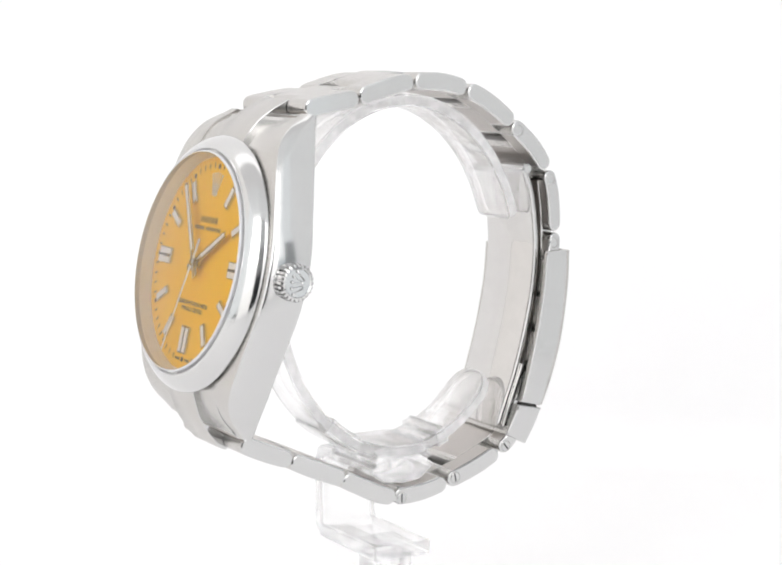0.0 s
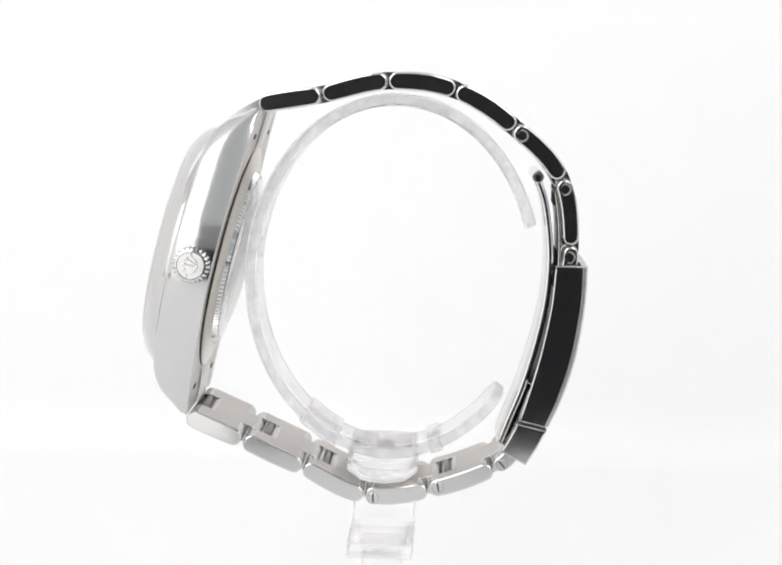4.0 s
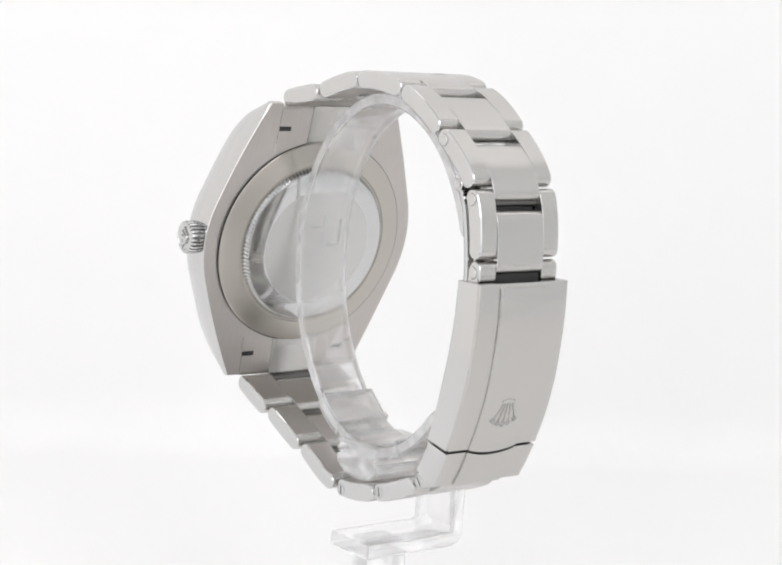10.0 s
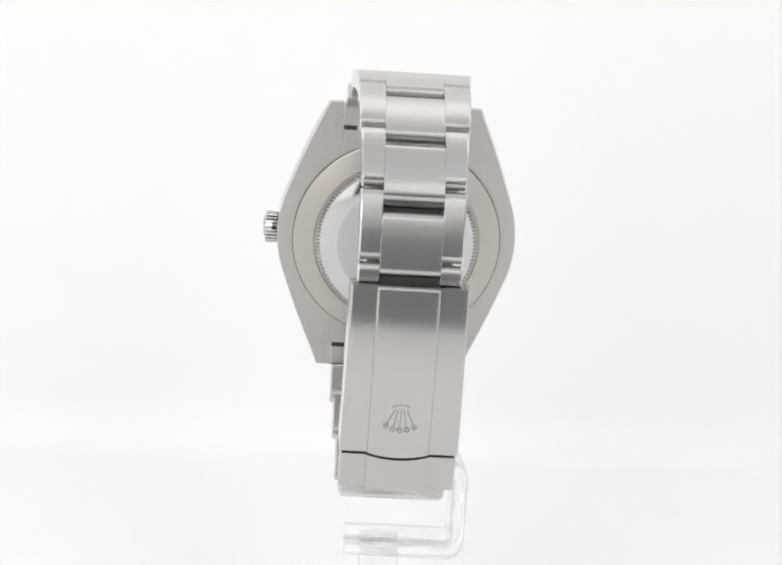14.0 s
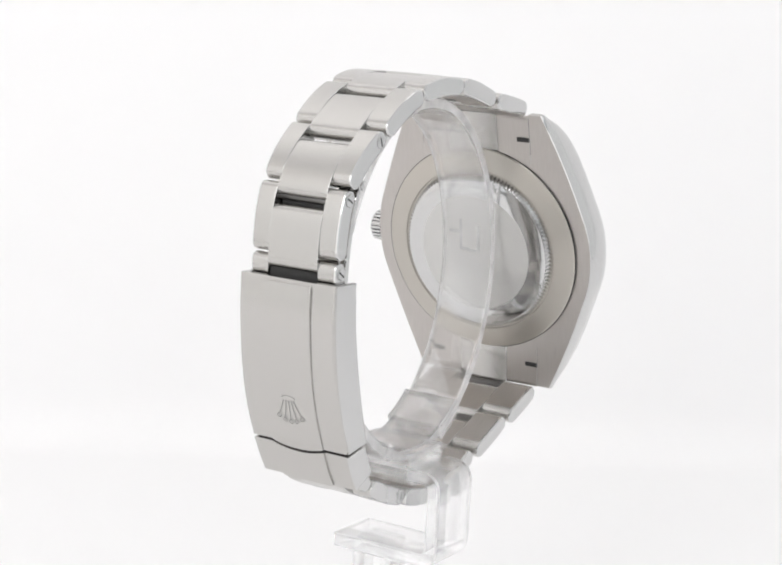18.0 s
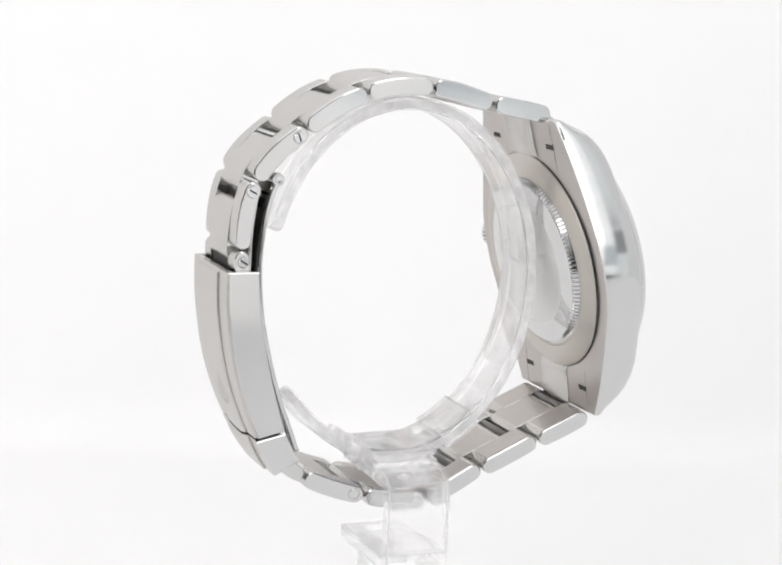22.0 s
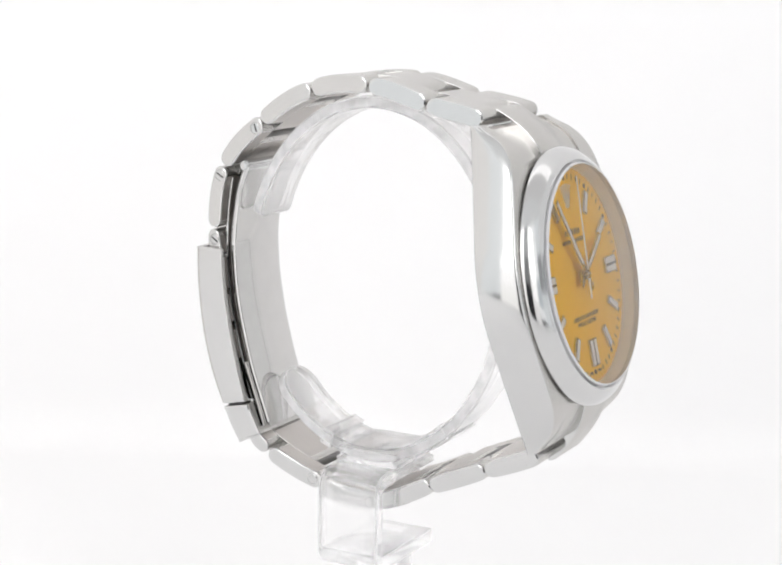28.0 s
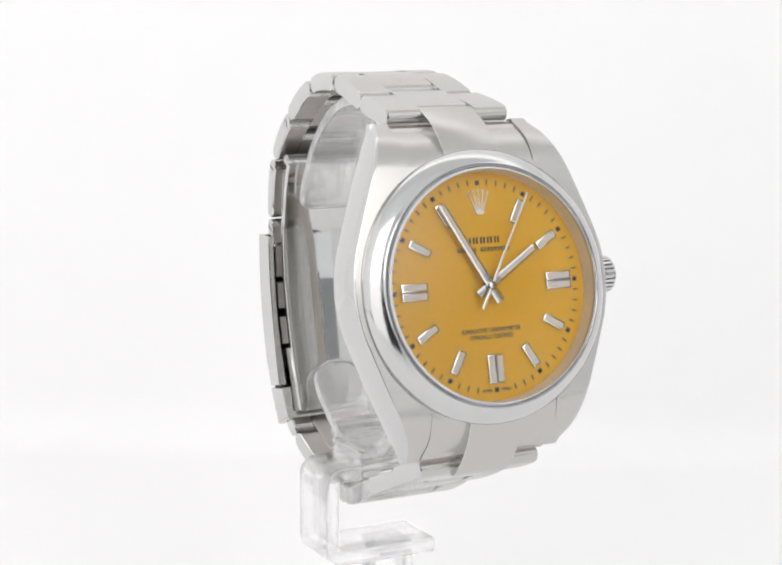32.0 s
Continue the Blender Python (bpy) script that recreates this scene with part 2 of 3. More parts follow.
def link_outline(nodes, s0, s1, thick, bulge, out, r_end=None, n=12, m=10):
    """Outline in (y, z) of a link lying on the path from s0 to s1, with round ends. out: side of the path that is outside."""
    r = thick / 2
    def at(s, h):
        (y, z), (ty, tz), _ = along(nodes, s)
        return (y - out * tz * h, z + out * ty * h)
    _, _, l0 = along(nodes, s0)
    _, _, l1 = along(nodes, s1)
    a, b = s0 + r / l0, s1 - r / l1
    pts = []
    for i in range(m + 1):
        q = i / m
        pts.append(at(a + (b - a) * q, r + 4 * q * (1 - q) * bulge))
    (y, z), (ty, tz), _ = along(nodes, b)
    for i in range(1, n):
        g = math.pi / 2 - math.pi * i / n
        pts.append((y + ty * r * math.cos(g) - out * tz * r * math.sin(g), z + tz * r * math.cos(g) + out * ty * r * math.sin(g)))
    for i in range(m + 1):
        q = 1 - i / m
        pts.append(at(a + (b - a) * q, -r))
    (y, z), (ty, tz), _ = along(nodes, a)
    for i in range(1, n):
        g = -math.pi / 2 - math.pi * i / n
        pts.append((y + ty * r * math.cos(g) - out * tz * r * math.sin(g), z + tz * r * math.cos(g) + out * ty * r * math.sin(g)))
    return pts


# ---- setting: sweep, tent, dark studio ----
FLOOR = -0.070


def grid_mesh(name, bm, mat, label, category):
    me = bpy.data.meshes.new(name)
    bmesh.ops.recalc_face_normals(bm, faces=bm.faces)
    bm.to_mesh(me)
    bm.free()
    me.materials.append(mat)
    for p in me.polygons:
        p.use_smooth = True
    return tagged(new(name, me), label, category, kind="structure")


def sweep():
    """White paper: table, a rounded bend and the upright behind."""
    prof = [(-0.236, FLOOR - 0.004), (-0.236, FLOOR), (-0.1, FLOOR), (0.0, FLOOR), (0.10, FLOOR), (0.148, FLOOR)]
    r, yb = 0.012, 0.150
    for i in range(1, 13):
        a = math.pi / 2 * i / 12
        prof.append((yb + r * math.sin(a), FLOOR + r - r * math.cos(a)))
    prof += [(yb + r, FLOOR + r + 0.002), (yb + r, 0.2), (yb + r, 0.56), (yb + r + 0.004, 0.56), (yb + r + 0.004, FLOOR - 0.004)]
    bm = bmesh.new()
    rows = [[bm.verts.new((x, y, z)) for y, z in prof] for x in np.linspace(-0.42, 0.42, 15)]
    for a, b in zip(rows, rows[1:]):
        for i in range(len(prof)):
            j = (i + 1) % len(prof)
            bm.faces.new((a[i], a[j], b[j], b[i]))
    for r_ in (rows[0], rows[-1]):
        bm.faces.new(r_)
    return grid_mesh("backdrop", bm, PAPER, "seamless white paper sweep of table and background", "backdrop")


def wall(name, mat, p, q, z0, z1, label, thick=0.006):
    """An upright panel over the ground line p to q, its inner face on that line."""
    (x0, y0), (x1, y1) = p, q
    ln = math.hypot(x1 - x0, y1 - y0)
    nx, ny = -(y1 - y0) / ln * thick, (x1 - x0) / ln * thick
    bm = bmesh.new()
    v = [bm.verts.new((x, y, z)) for z in (z0, z1) for x, y in ((x0, y0), (x1, y1), (x1 + nx, y1 + ny), (x0 + nx, y0 + ny))]
    for f in ((0, 1, 2, 3), (4, 5, 6, 7), (0, 1, 5, 4), (1, 2, 6, 5), (2, 3, 7, 6), (3, 0, 4, 7)):
        bm.faces.new([v[k] for k in f])
    ob = grid_mesh(name, bm, mat, label, "light tent")
    for pl in ob.data.polygons:
        pl.use_smooth = False
    return ob


sweep()
ROOF = 0.42
# Unseen panels; near-dark, dim and bluish ones are added to shape reflections.
wall("tent_side", TENT_WARM, (-0.40, 0.160), (-0.40, -0.20), FLOOR, ROOF, "white diffuser wall of the unseen light tent, made to glow")
wall("tent_side", TENT_SIDE, (0.40, -0.20), (0.40, 0.160), FLOOR, ROOF, "white diffuser wall of the unseen light tent, made to glow")
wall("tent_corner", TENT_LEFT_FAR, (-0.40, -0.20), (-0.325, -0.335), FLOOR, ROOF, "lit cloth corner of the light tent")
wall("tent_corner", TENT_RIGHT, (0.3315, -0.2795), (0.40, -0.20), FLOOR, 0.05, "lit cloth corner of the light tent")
wall("tent_corner", TENT_CORNER, (0.3315, -0.2795), (0.40, -0.20), 0.0505, 0.19, "unseen dim panel added to darken the dial's reflection")
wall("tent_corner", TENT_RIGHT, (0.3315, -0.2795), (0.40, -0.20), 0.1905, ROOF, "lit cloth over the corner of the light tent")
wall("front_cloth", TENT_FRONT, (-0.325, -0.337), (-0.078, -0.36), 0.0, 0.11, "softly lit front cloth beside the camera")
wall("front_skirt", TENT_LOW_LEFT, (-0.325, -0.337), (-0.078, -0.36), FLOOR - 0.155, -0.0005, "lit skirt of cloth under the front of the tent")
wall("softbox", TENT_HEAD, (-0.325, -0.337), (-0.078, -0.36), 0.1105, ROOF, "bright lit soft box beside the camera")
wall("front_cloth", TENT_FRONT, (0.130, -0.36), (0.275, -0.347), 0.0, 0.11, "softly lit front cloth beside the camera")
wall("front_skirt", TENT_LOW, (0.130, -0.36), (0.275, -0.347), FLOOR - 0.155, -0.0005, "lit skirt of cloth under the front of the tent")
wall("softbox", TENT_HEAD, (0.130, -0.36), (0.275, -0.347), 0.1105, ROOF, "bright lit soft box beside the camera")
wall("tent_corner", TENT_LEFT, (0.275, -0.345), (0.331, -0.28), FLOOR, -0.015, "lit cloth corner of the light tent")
wall("tent_corner", TENT_BLUE, (0.275, -0.345), (0.331, -0.28), -0.0145, 0.10, "unseen bluish panel added to tint the flanks' reflections")
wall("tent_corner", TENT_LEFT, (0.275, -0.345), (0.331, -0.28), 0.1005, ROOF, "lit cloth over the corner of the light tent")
wall("tent_front", TENT_DARK, (-0.077, -0.362), (0.129, -0.362), 0.055, 0.19, "unseen near-dark panel standing for the camera opening")
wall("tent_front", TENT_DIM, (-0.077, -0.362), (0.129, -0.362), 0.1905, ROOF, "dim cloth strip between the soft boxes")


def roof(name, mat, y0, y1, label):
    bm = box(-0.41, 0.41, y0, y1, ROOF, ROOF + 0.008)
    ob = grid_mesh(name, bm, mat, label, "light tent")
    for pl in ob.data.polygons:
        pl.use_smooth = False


# The rear strip is an added glow that brightens the background.
roof("tent_roof", TENT_BACK, 0.0705, 0.165, "unseen glowing roof strip added to brighten the background")
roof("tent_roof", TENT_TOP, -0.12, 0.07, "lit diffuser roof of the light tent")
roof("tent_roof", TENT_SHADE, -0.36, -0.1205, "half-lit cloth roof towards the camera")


def studio():
    """Dark room round the tent."""
    bm = box(-0.62, 0.62, -0.75, 0.36, FLOOR - 0.156, 0.66)
    bmesh.ops.reverse_faces(bm, faces=bm.faces)
    me = bpy.data.meshes.new("studio_wall")
    bm.to_mesh(me)
    bm.free()
    me.materials.append(BLACKROOM)
    return tagged(new("studio_wall", me), "dark studio room round the light tent", "wall", kind="structure")


studio()


def table():
    """Dark board and legs that carry the paper sweep."""
    def piece(name, bm, parent=None):
        ob = grid_mesh(name, bm, BLACKROOM, "", "") if parent is None else new(name, bpy.data.meshes.new(name))
        if parent is not None:
            bm.to_mesh(ob.data)
            bm.free()
            ob.data.materials.append(BLACKROOM)
            ob.parent = parent
        for pl in ob.data.polygons:
            pl.use_smooth = False
        return ob
    top = piece("table", box(-0.39, 0.39, -0.225, 0.16, FLOOR - 0.022, FLOOR - 0.0045, 0.002, 1))
    tagged(top, "matt dark table board under the white paper", "table", kind="structure")
    for x in (-0.36, 0.36):
        for y in (-0.19, 0.13):
            piece("leg", box(x - 0.015, x + 0.015, y - 0.015, y + 0.015, FLOOR - 0.1555, FLOOR - 0.022, 0.001, 1), top)


table()


# ---- the turning pose of watch and stand ----
ALIGN = Matrix(((0.99897, -0.03336, -0.03068, -1.348 * MM), (0.03335, 0.99944, -0.00102, 0), (0.03070, 0.0, 0.99953, 0), (0, 0, 0, 1)))


def turned(t):
    return pose(0, 0, 0, 0, 0, THETA0 + RATE * t) @ ALIGN


# head of the watch: dial centre, leaning back
TILT = 12.5
HC = (-0.2, -32.9, 4.75)
HEAD = Matrix.Translation(HC) @ Matrix.Rotation(radians(90 - TILT), 4, "X")      # millimetres; dial up = +y, out of the dial = +z
HEAD_M = Matrix.Translation(Vector(HC) * MM) @ Matrix.Rotation(radians(90 - TILT), 4, "X")

HEAD_DIAL, HEAD_DIAL_M = HEAD @ Matrix.Translation((0, 0, -0.7)), HEAD_M @ Matrix.Translation((0, 0, -0.7 * MM))      # the dial
HEAD_POINTER_M = HEAD_M @ Matrix.Translation((0, 0, -0.35 * MM))      # its pointers

watch = tagged(new("wristwatch"), "steel wristwatch with yellow dial, closed round a clear stand", "watch")
watch.matrix_basis = turned(0)

V_PTS = [0, 4, 8, 12, 16, 18.7, 20.5, 21.8, 22.8, 23.5, 23.8]
W_PTS = [-1.0, -1.05, -1.1, -1.2, -1.35, -1.9, -2.9, -4.0, -5.3, -6.8, -7.7]


def w_front(v):
    return float(np.mean(np.interp(abs(v) + np.linspace(-1.5, 1.5, 9), V_PTS, W_PTS)))


def w_back(v):
    return -7.3 - 0.7 * (abs(v) / 23.8) ** 3


R_CASE = 20.65


def u_out(v):
    """Outer line of case and lugs, seen from the front."""
    v = abs(v)
    if v < 7.2:
        return math.sqrt(R_CASE ** 2 - v * v)
    s = (v - 7.2) / (23.8 - 7.2)
    return 19.35 + (12.7 - 19.35) * s + 0.25 * math.sin(math.pi * s)


def case_mesh():
    bm = bmesh.new()
    vs = list(np.linspace(-23.8, 23.8, 121))
    for side in (1, -1):
        rows = []
        for v in vs:
            ui = 10.15 if abs(v) > 17 else 0.0
            uo, wf, wb = u_out(v), w_front(v), w_back(v)
            h = wf - wb
            c = min(0.38, h * 0.2)
            sec = [(ui, wf), (uo - 0.68, wf), (uo - 0.6, wf - 0.05 * c), (uo - 0.42, wf - 0.45 * c), (uo - 0.33, wf - 0.95 * c)]
            top, bot = wf - 0.95 * c, wb + 0.12
            for k in range(1, 8):               # barrel-shaped flank
                q = k / 8
                sec.append((uo - (0.32 if q < 0.5 else 0.2) * (2 * q - 1) ** 2 * min(1.0, h / 5.0), top + (bot - top) * q))
            sec += [(uo - 0.21, bot), (uo - 0.33, wb), (ui, wb)]
            rows.append([bm.verts.new((side * u, v, w)) for u, w in sec])
        n = len(rows[0])
        for a, b in zip(rows, rows[1:]):
            for i in range(n):
                j = (i + 1) % n
                if i == n - 1 and abs(a[0].co.x) < 0.01 and abs(b[0].co.x) < 0.01:
                    continue
                f = bm.faces.new((a[i], a[j], b[j], b[i]))
                f.material_index = 1 if 1 <= i <= n - 3 else (2 if i == n - 2 else 0)
        bm.faces.new(rows[0])
        bm.faces.new(rows[-1])
    bmesh.ops.remove_doubles(bm, verts=bm.verts, dist=1e-4)
    return place(bm, HEAD @ Matrix.Translation((0, 0.3, 0)))


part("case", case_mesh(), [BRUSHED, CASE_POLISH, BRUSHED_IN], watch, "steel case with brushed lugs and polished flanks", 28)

bezel_prof = [(16.45, -0.9), (16.45, 1.1), (16.62, 1.1), (16.66, 1.5), (16.8, 1.62), (17.0, 1.62), (17.1, 1.54), (17.3, 1.43), (17.7, 1.18), (18.1, 0.86), (18.5, 0.48), (18.83, 0.08), (19.08, -0.34), (19.22, -0.72), (19.22, -0.92), (19.0, -1.05), (16.9, -1.1)]
part("bezel", place(lathe(bezel_prof, 160, True), HEAD), CASE_POLISH, watch, "smooth domed polished bezel", 25)
rehaut = [(15.95, -0.75), (16.0, -0.68), (16.34, 1.05), (16.42, 1.15), (16.44, 1.1), (16.44, -0.85)]
part("rehaut", place(lathe(rehaut, 128, True), HEAD), REHAUT, watch, "sloping steel ring inside the bezel", 25)
crystal = part("crystal", place(lathe([(0, 2.1), (15.95, 2.1), (16.2, 2.02)], 128), HEAD), CRYSTAL, watch, "flat sapphire crystal", 25)
crystal.visible_shadow = False
rim = part("crystal_bevel", place(lathe([(16.16, 2.06), (16.26, 2.0), (16.44, 1.81), (16.44, 1.1)], 128), HEAD), FROSTED, crystal, "bright ground edge of the crystal", 25)
rim.visible_shadow = False

dial = part("dial", place(lathe([(0, 0), (16.1, 0), (16.1, -0.3), (0, -0.3)], 128), HEAD_DIAL), DIAL, watch, "sunny yellow lacquered dial")


def on_dial(name, bm, mat, angle, label=""):
    """Angle clockwise from 12; the mesh is drawn pointing to 12."""
    return part(name, place(bm, HEAD_DIAL @ Matrix.Rotation(radians(-angle), 4, "Z")), mat, dial, label)


def baton(w, r0, r1, off=0.0, height=0.5):
    return box(off - w / 2, off + w / 2, r0, r1, 0.0, height, 0.12, 2)


def lume_strip(w, r0, r1, off=0.0, z=0.5):
    return box(off - w / 2, off + w / 2, r0, r1, z - 0.05, z + 0.03)


for h in range(1, 12):
    a = h * 30
    if h in (3, 6, 9):
        mk = on_dial("hour_marker", baton(2.5, 9.5, 13.6), MARKER, a, "double applied baton, white filled")
        for off in (-0.66, 0.66):
            part("lume", place(lume_strip(0.86, 9.75, 13.35, off), HEAD_DIAL @ Matrix.Rotation(radians(-a), 4, "Z")), LUME, mk)
        part("groove", place(box(-0.11, 0.11, 9.6, 13.5, 0.45, 0.515), HEAD_DIAL @ Matrix.Rotation(radians(-a), 4, "Z")), GAP_STEEL, mk)
    else:
        mk = on_dial("hour_marker", baton(1.3, 9.9, 13.5), MARKER, a, "applied baton, white filled")
        part("lume", place(lume_strip(0.8, 10.15, 13.25), HEAD_DIAL @ Matrix.Rotation(radians(-a), 4, "Z")), LUME, mk)
for k in range(60):
    if k % 5 == 0:
        on_dial("minute_square", box(-0.33, 0.33, 14.15, 14.8, 0.0, 0.03), INK, k * 6)
    elif k not in (29, 31):
        on_dial("minute_tick", box(-0.1, 0.1, 14.2, 15.0, 0.0, 0.03), INK, k * 6)


def fan(prongs, r0, r1, spread, w0, w1, tip, h, flip=1):
    """Plain fan of prongs with knobs on a small oval foot."""
    bm = bmesh.new()
    for i in range(prongs):
        q = radians(spread * (i - (prongs - 1) / 2))
        s = Matrix.Rotation(-q, 4, "Z")
        v = [bm.verts.new(s @ Vector(p)) for p in ((-w0, r0, 0), (w0, r0, 0), (w1, r1, 0), (-w1, r1, 0), (-w0 * .5, r0, h), (w0 * .5, r0, h), (w1 * .5, r1, h), (-w1 * .5, r1, h))]
        for f in ((0, 1, 5, 4), (1, 2, 6, 5), (2, 3, 7, 6), (3, 0, 4, 7), (4, 5, 6, 7)):
            bm.faces.new([v[k] for k in f])
        bmesh.ops.create_uvsphere(bm, u_segments=10, v_segments=6, radius=tip, matrix=Matrix.Translation(s @ Vector((0, r1, h * 0.4))) @ Matrix.Diagonal((1, 1, 0.6, 1)))
    bmesh.ops.create_cone(bm, cap_ends=True, segments=24, radius1=r0 * 0.55, radius2=r0 * 0.42, depth=h, matrix=Matrix.Translation((0, r0 * 0.82, h / 2)) @ Matrix.Diagonal((1, 0.45, 1, 1)))
    return bm


on_dial("emblem", place(fan(5, 1.55, 4.3, 10.5, 0.16, 0.1, 0.21, 0.13), Matrix.Translation((0, 9.1, 0)) @ Matrix.Diagonal((1.0, 1, 1, 1))), SILVER, 0, "small applied steel emblem of five prongs")


def words(name, body, size, x, y, parent, label, mat=INK, matrix=None, width=None):
    cu = bpy.data.curves.new(name, "FONT")
    cu.body, cu.size, cu.align_x, cu.align_y = body, size * MM, "CENTER", "CENTER"
    cu.extrude, cu.resolution_u, cu.offset = 0.006 * MM, 2, 0.018 * MM
    cu.materials.append(mat)
    ob = new(name, cu)
    ob.parent = parent
    ob.matrix_basis = (matrix or HEAD_DIAL_M) @ Matrix.Translation((x * MM, y * MM, 0.02 * MM)) @ Matrix.Diagonal((width or 1.0, 1, 1, 1))
    return tagged(ob, label)


words("printed_text", "SUPERLATIVE CHRONOMETER", 0.86, 0, -6.15, dial, "small dark printed words", width=0.81)
words("printed_text", "OFFICIALLY CERTIFIED", 0.86, 0, -7.05, dial, "small dark printed words", width=0.81)
words("printed_text", "SWISS", 0.55, -1.55, -14.5, dial, "tiny dark printed word")
words("printed_text", "MADE", 0.55, 1.55, -14.5, dial, "tiny dark printed word")


def letter_blocks(n, w, gap, y0, y1, stroke, skip=()):
    """A row of n thin upright pairs of bars, each pair as wide as a letter."""
    bm = bmesh.new()
    x = -(n * w + (n - 1) * gap) / 2
    for k in range(n):
        if k not in skip:
            for p, q, r, t in ((x, x + stroke, y0, y1), (x + w - stroke, x + w, y0, y1)):
                bm.faces.new([bm.verts.new(c) for c in ((p, r, 0.02), (q, r, 0.02), (q, t, 0.02), (p, t, 0.02))])
        x += w + gap
    return bm


on_dial("printed_bars", letter_blocks(5, 0.78, 0.36, 6.0, 6.9, 0.29), INK, 0, "row of dark printed bars")
on_dial("printed_bars", letter_blocks(16, 0.36, 0.17, 4.85, 5.45, 0.15, (6,)), INK, 0, "row of small dark printed bars")


# the three pointers on the dial
def hand_bm(r0, r1, w0, w1, z, h):
    bm = bmesh.new()
    pts = [(-w0, r0), (w0, r0), (w1, r1), (-w1, r1)]
    lo = [bm.verts.new((x, y, z)) for x, y in pts]
    mid = [bm.verts.new((x, y, z + h * 0.6)) for x, y in pts]
    hi = [bm.verts.new((x * 0.55, y, z + h)) for x, y in pts]
    for a, b in ((lo, mid), (mid, hi)):
        for i in range(4):
            j = (i + 1) % 4
            bm.faces.new((a[i], a[j], b[j], b[i]))
    bm.faces.new(hi)
    bm.faces.new(lo[::-1])
    return bm


def hand(name, bm, strip, label, angle):
    ob = part(name, bm, MARKER if strip else SILVER, watch, label)
    if strip:
        part("lume", strip, LUME, ob)
    ob.matrix_basis = HEAD_POINTER_M @ Matrix.Rotation(radians(-angle), 4, "Z")
    return ob


hand("hour_hand", hand_bm(-2.3, 9.2, 0.66, 0.54, 0.55, 0.2), box(-0.26, 0.26, 2.0, 9.0, 0.72, 0.78), "steel baton hour hand", 57.6)
minute_hand = hand("minute_hand", hand_bm(-2.6, 13.3, 0.66, 0.52, 0.85, 0.2), box(-0.26, 0.26, 2.0, 13.0, 1.02, 1.08), "steel baton minute hand", 328)
second_hand = hand("second_hand", hand_bm(-3.6, 14.5, 0.27, 0.11, 1.15, 0.12), None, "thin steel seconds hand", 200)
part("hub", lathe([(0, 1.42), (0.45, 1.4), (0.62, 1.3), (0.62, 0.5), (0.9, 0.5), (0.9, 0.02)], 32), POLISHED, second_hand)

# winding crown
CR = HEAD @ Matrix.Translation((0, 0.3, -4.45)) @ Matrix.Rotation(radians(90), 4, "Y")


def crown_bm():
    bm = bmesh.new()
    n = 144
    prof = [(1.9, 19.6), (1.9, 20.35), (2.45, 20.45), (2.68, 20.7), (2.7, 22.25), (2.6, 22.5), (2.3, 22.68), (2.05, 22.72), (1.95, 22.6), (0, 22.62)]
    rows = []
    for k in range(n):
        a = 2 * math.pi * k / n
        g = 1.0 - (0.17 if (k % 6) in (0, 1) else 0.0)
        rows.append([bm.verts.new((r * (g if 2.4 < r else 1) * math.cos(a), r * (g if 2.4 < r else 1) * math.sin(a), w)) for r, w in prof])
    for k in range(n):
        a, b = rows[k], rows[(k + 1) % n]
        for i in range(len(prof) - 1):
            bm.faces.new((a[i], b[i], b[i + 1], a[i + 1]))
    bmesh.ops.remove_doubles(bm, verts=bm.verts, dist=1e-4)
    return bm


crown = part("winding_crown", place(crown_bm(), CR), POLISHED, watch, "fluted polished winding crown", 25)
part("emblem", place(fan(5, 0.8, 2.0, 19, 0.1, 0.07, 0.2, 0.3), CR @ Matrix.Rotation(radians(90), 4, "Z") @ Matrix.Diagonal((1.3, 1.3, 1, 1)) @ Matrix.Translation((0, -1.3, 22.62))), POLISHED, crown)

# case back
back_prof = [(17.75, -7.0), (17.75, -7.7), (17.62, -7.82), (17.4, -7.88), (14.4, -8.42), (14.2, -8.42), (14.05, -8.2), (12.8, -8.1)]
back = part("case_back", place(lathe(back_prof, 160), HEAD), SATIN, watch, "satin steel screw-down case back", 25)


def fluted_ring():
    bm = bmesh.new()
    n = 4 * 124
    prof = [(13.95, -8.0), (13.45, -9.0), (13.3, -9.12), (12.8, -9.18)]
    rows = []
    for k in range(n):
        a = 2 * math.pi * k / n
        g = 0.34 if (k % 4) in (0, 1) else 0.0
        rows.append([bm.verts.new(((r - (g if i in (0, 1, 2) else 0)) * math.cos(a), (r - (g if i in (0, 1, 2) else 0)) * math.sin(a), w)) for i, (r, w) in enumerate(prof)])
    for k in range(n):
        a, b = rows[k], rows[(k + 1) % n]
        for i in range(len(prof) - 1):
            bm.faces.new((a[i], b[i], b[i + 1], a[i + 1]))
    return bm


part("seat_groove", place(lathe([(17.76, -7.66), (17.85, -7.66), (17.85, -7.0), (17.76, -7.0)], 128, True), HEAD), DARK, back, "dark joint round the case back", 25)
part("fluted_ring", place(fluted_ring(), HEAD), POLISHED, back, "fine fluting round the back", 20)
part("polished_bevel", place(lathe([(13.05, -9.17), (12.95, -9.2), (10.3, -9.62), (10.15, -9.63)], 128), HEAD), POLISHED, back, "mirror-polished bevel", 25)
part("centre_disc", place(lathe([(10.2, -9.62), (10.05, -9.64), (0, -9.65)], 128), HEAD), DISC, back, "plain satin centre", 25)


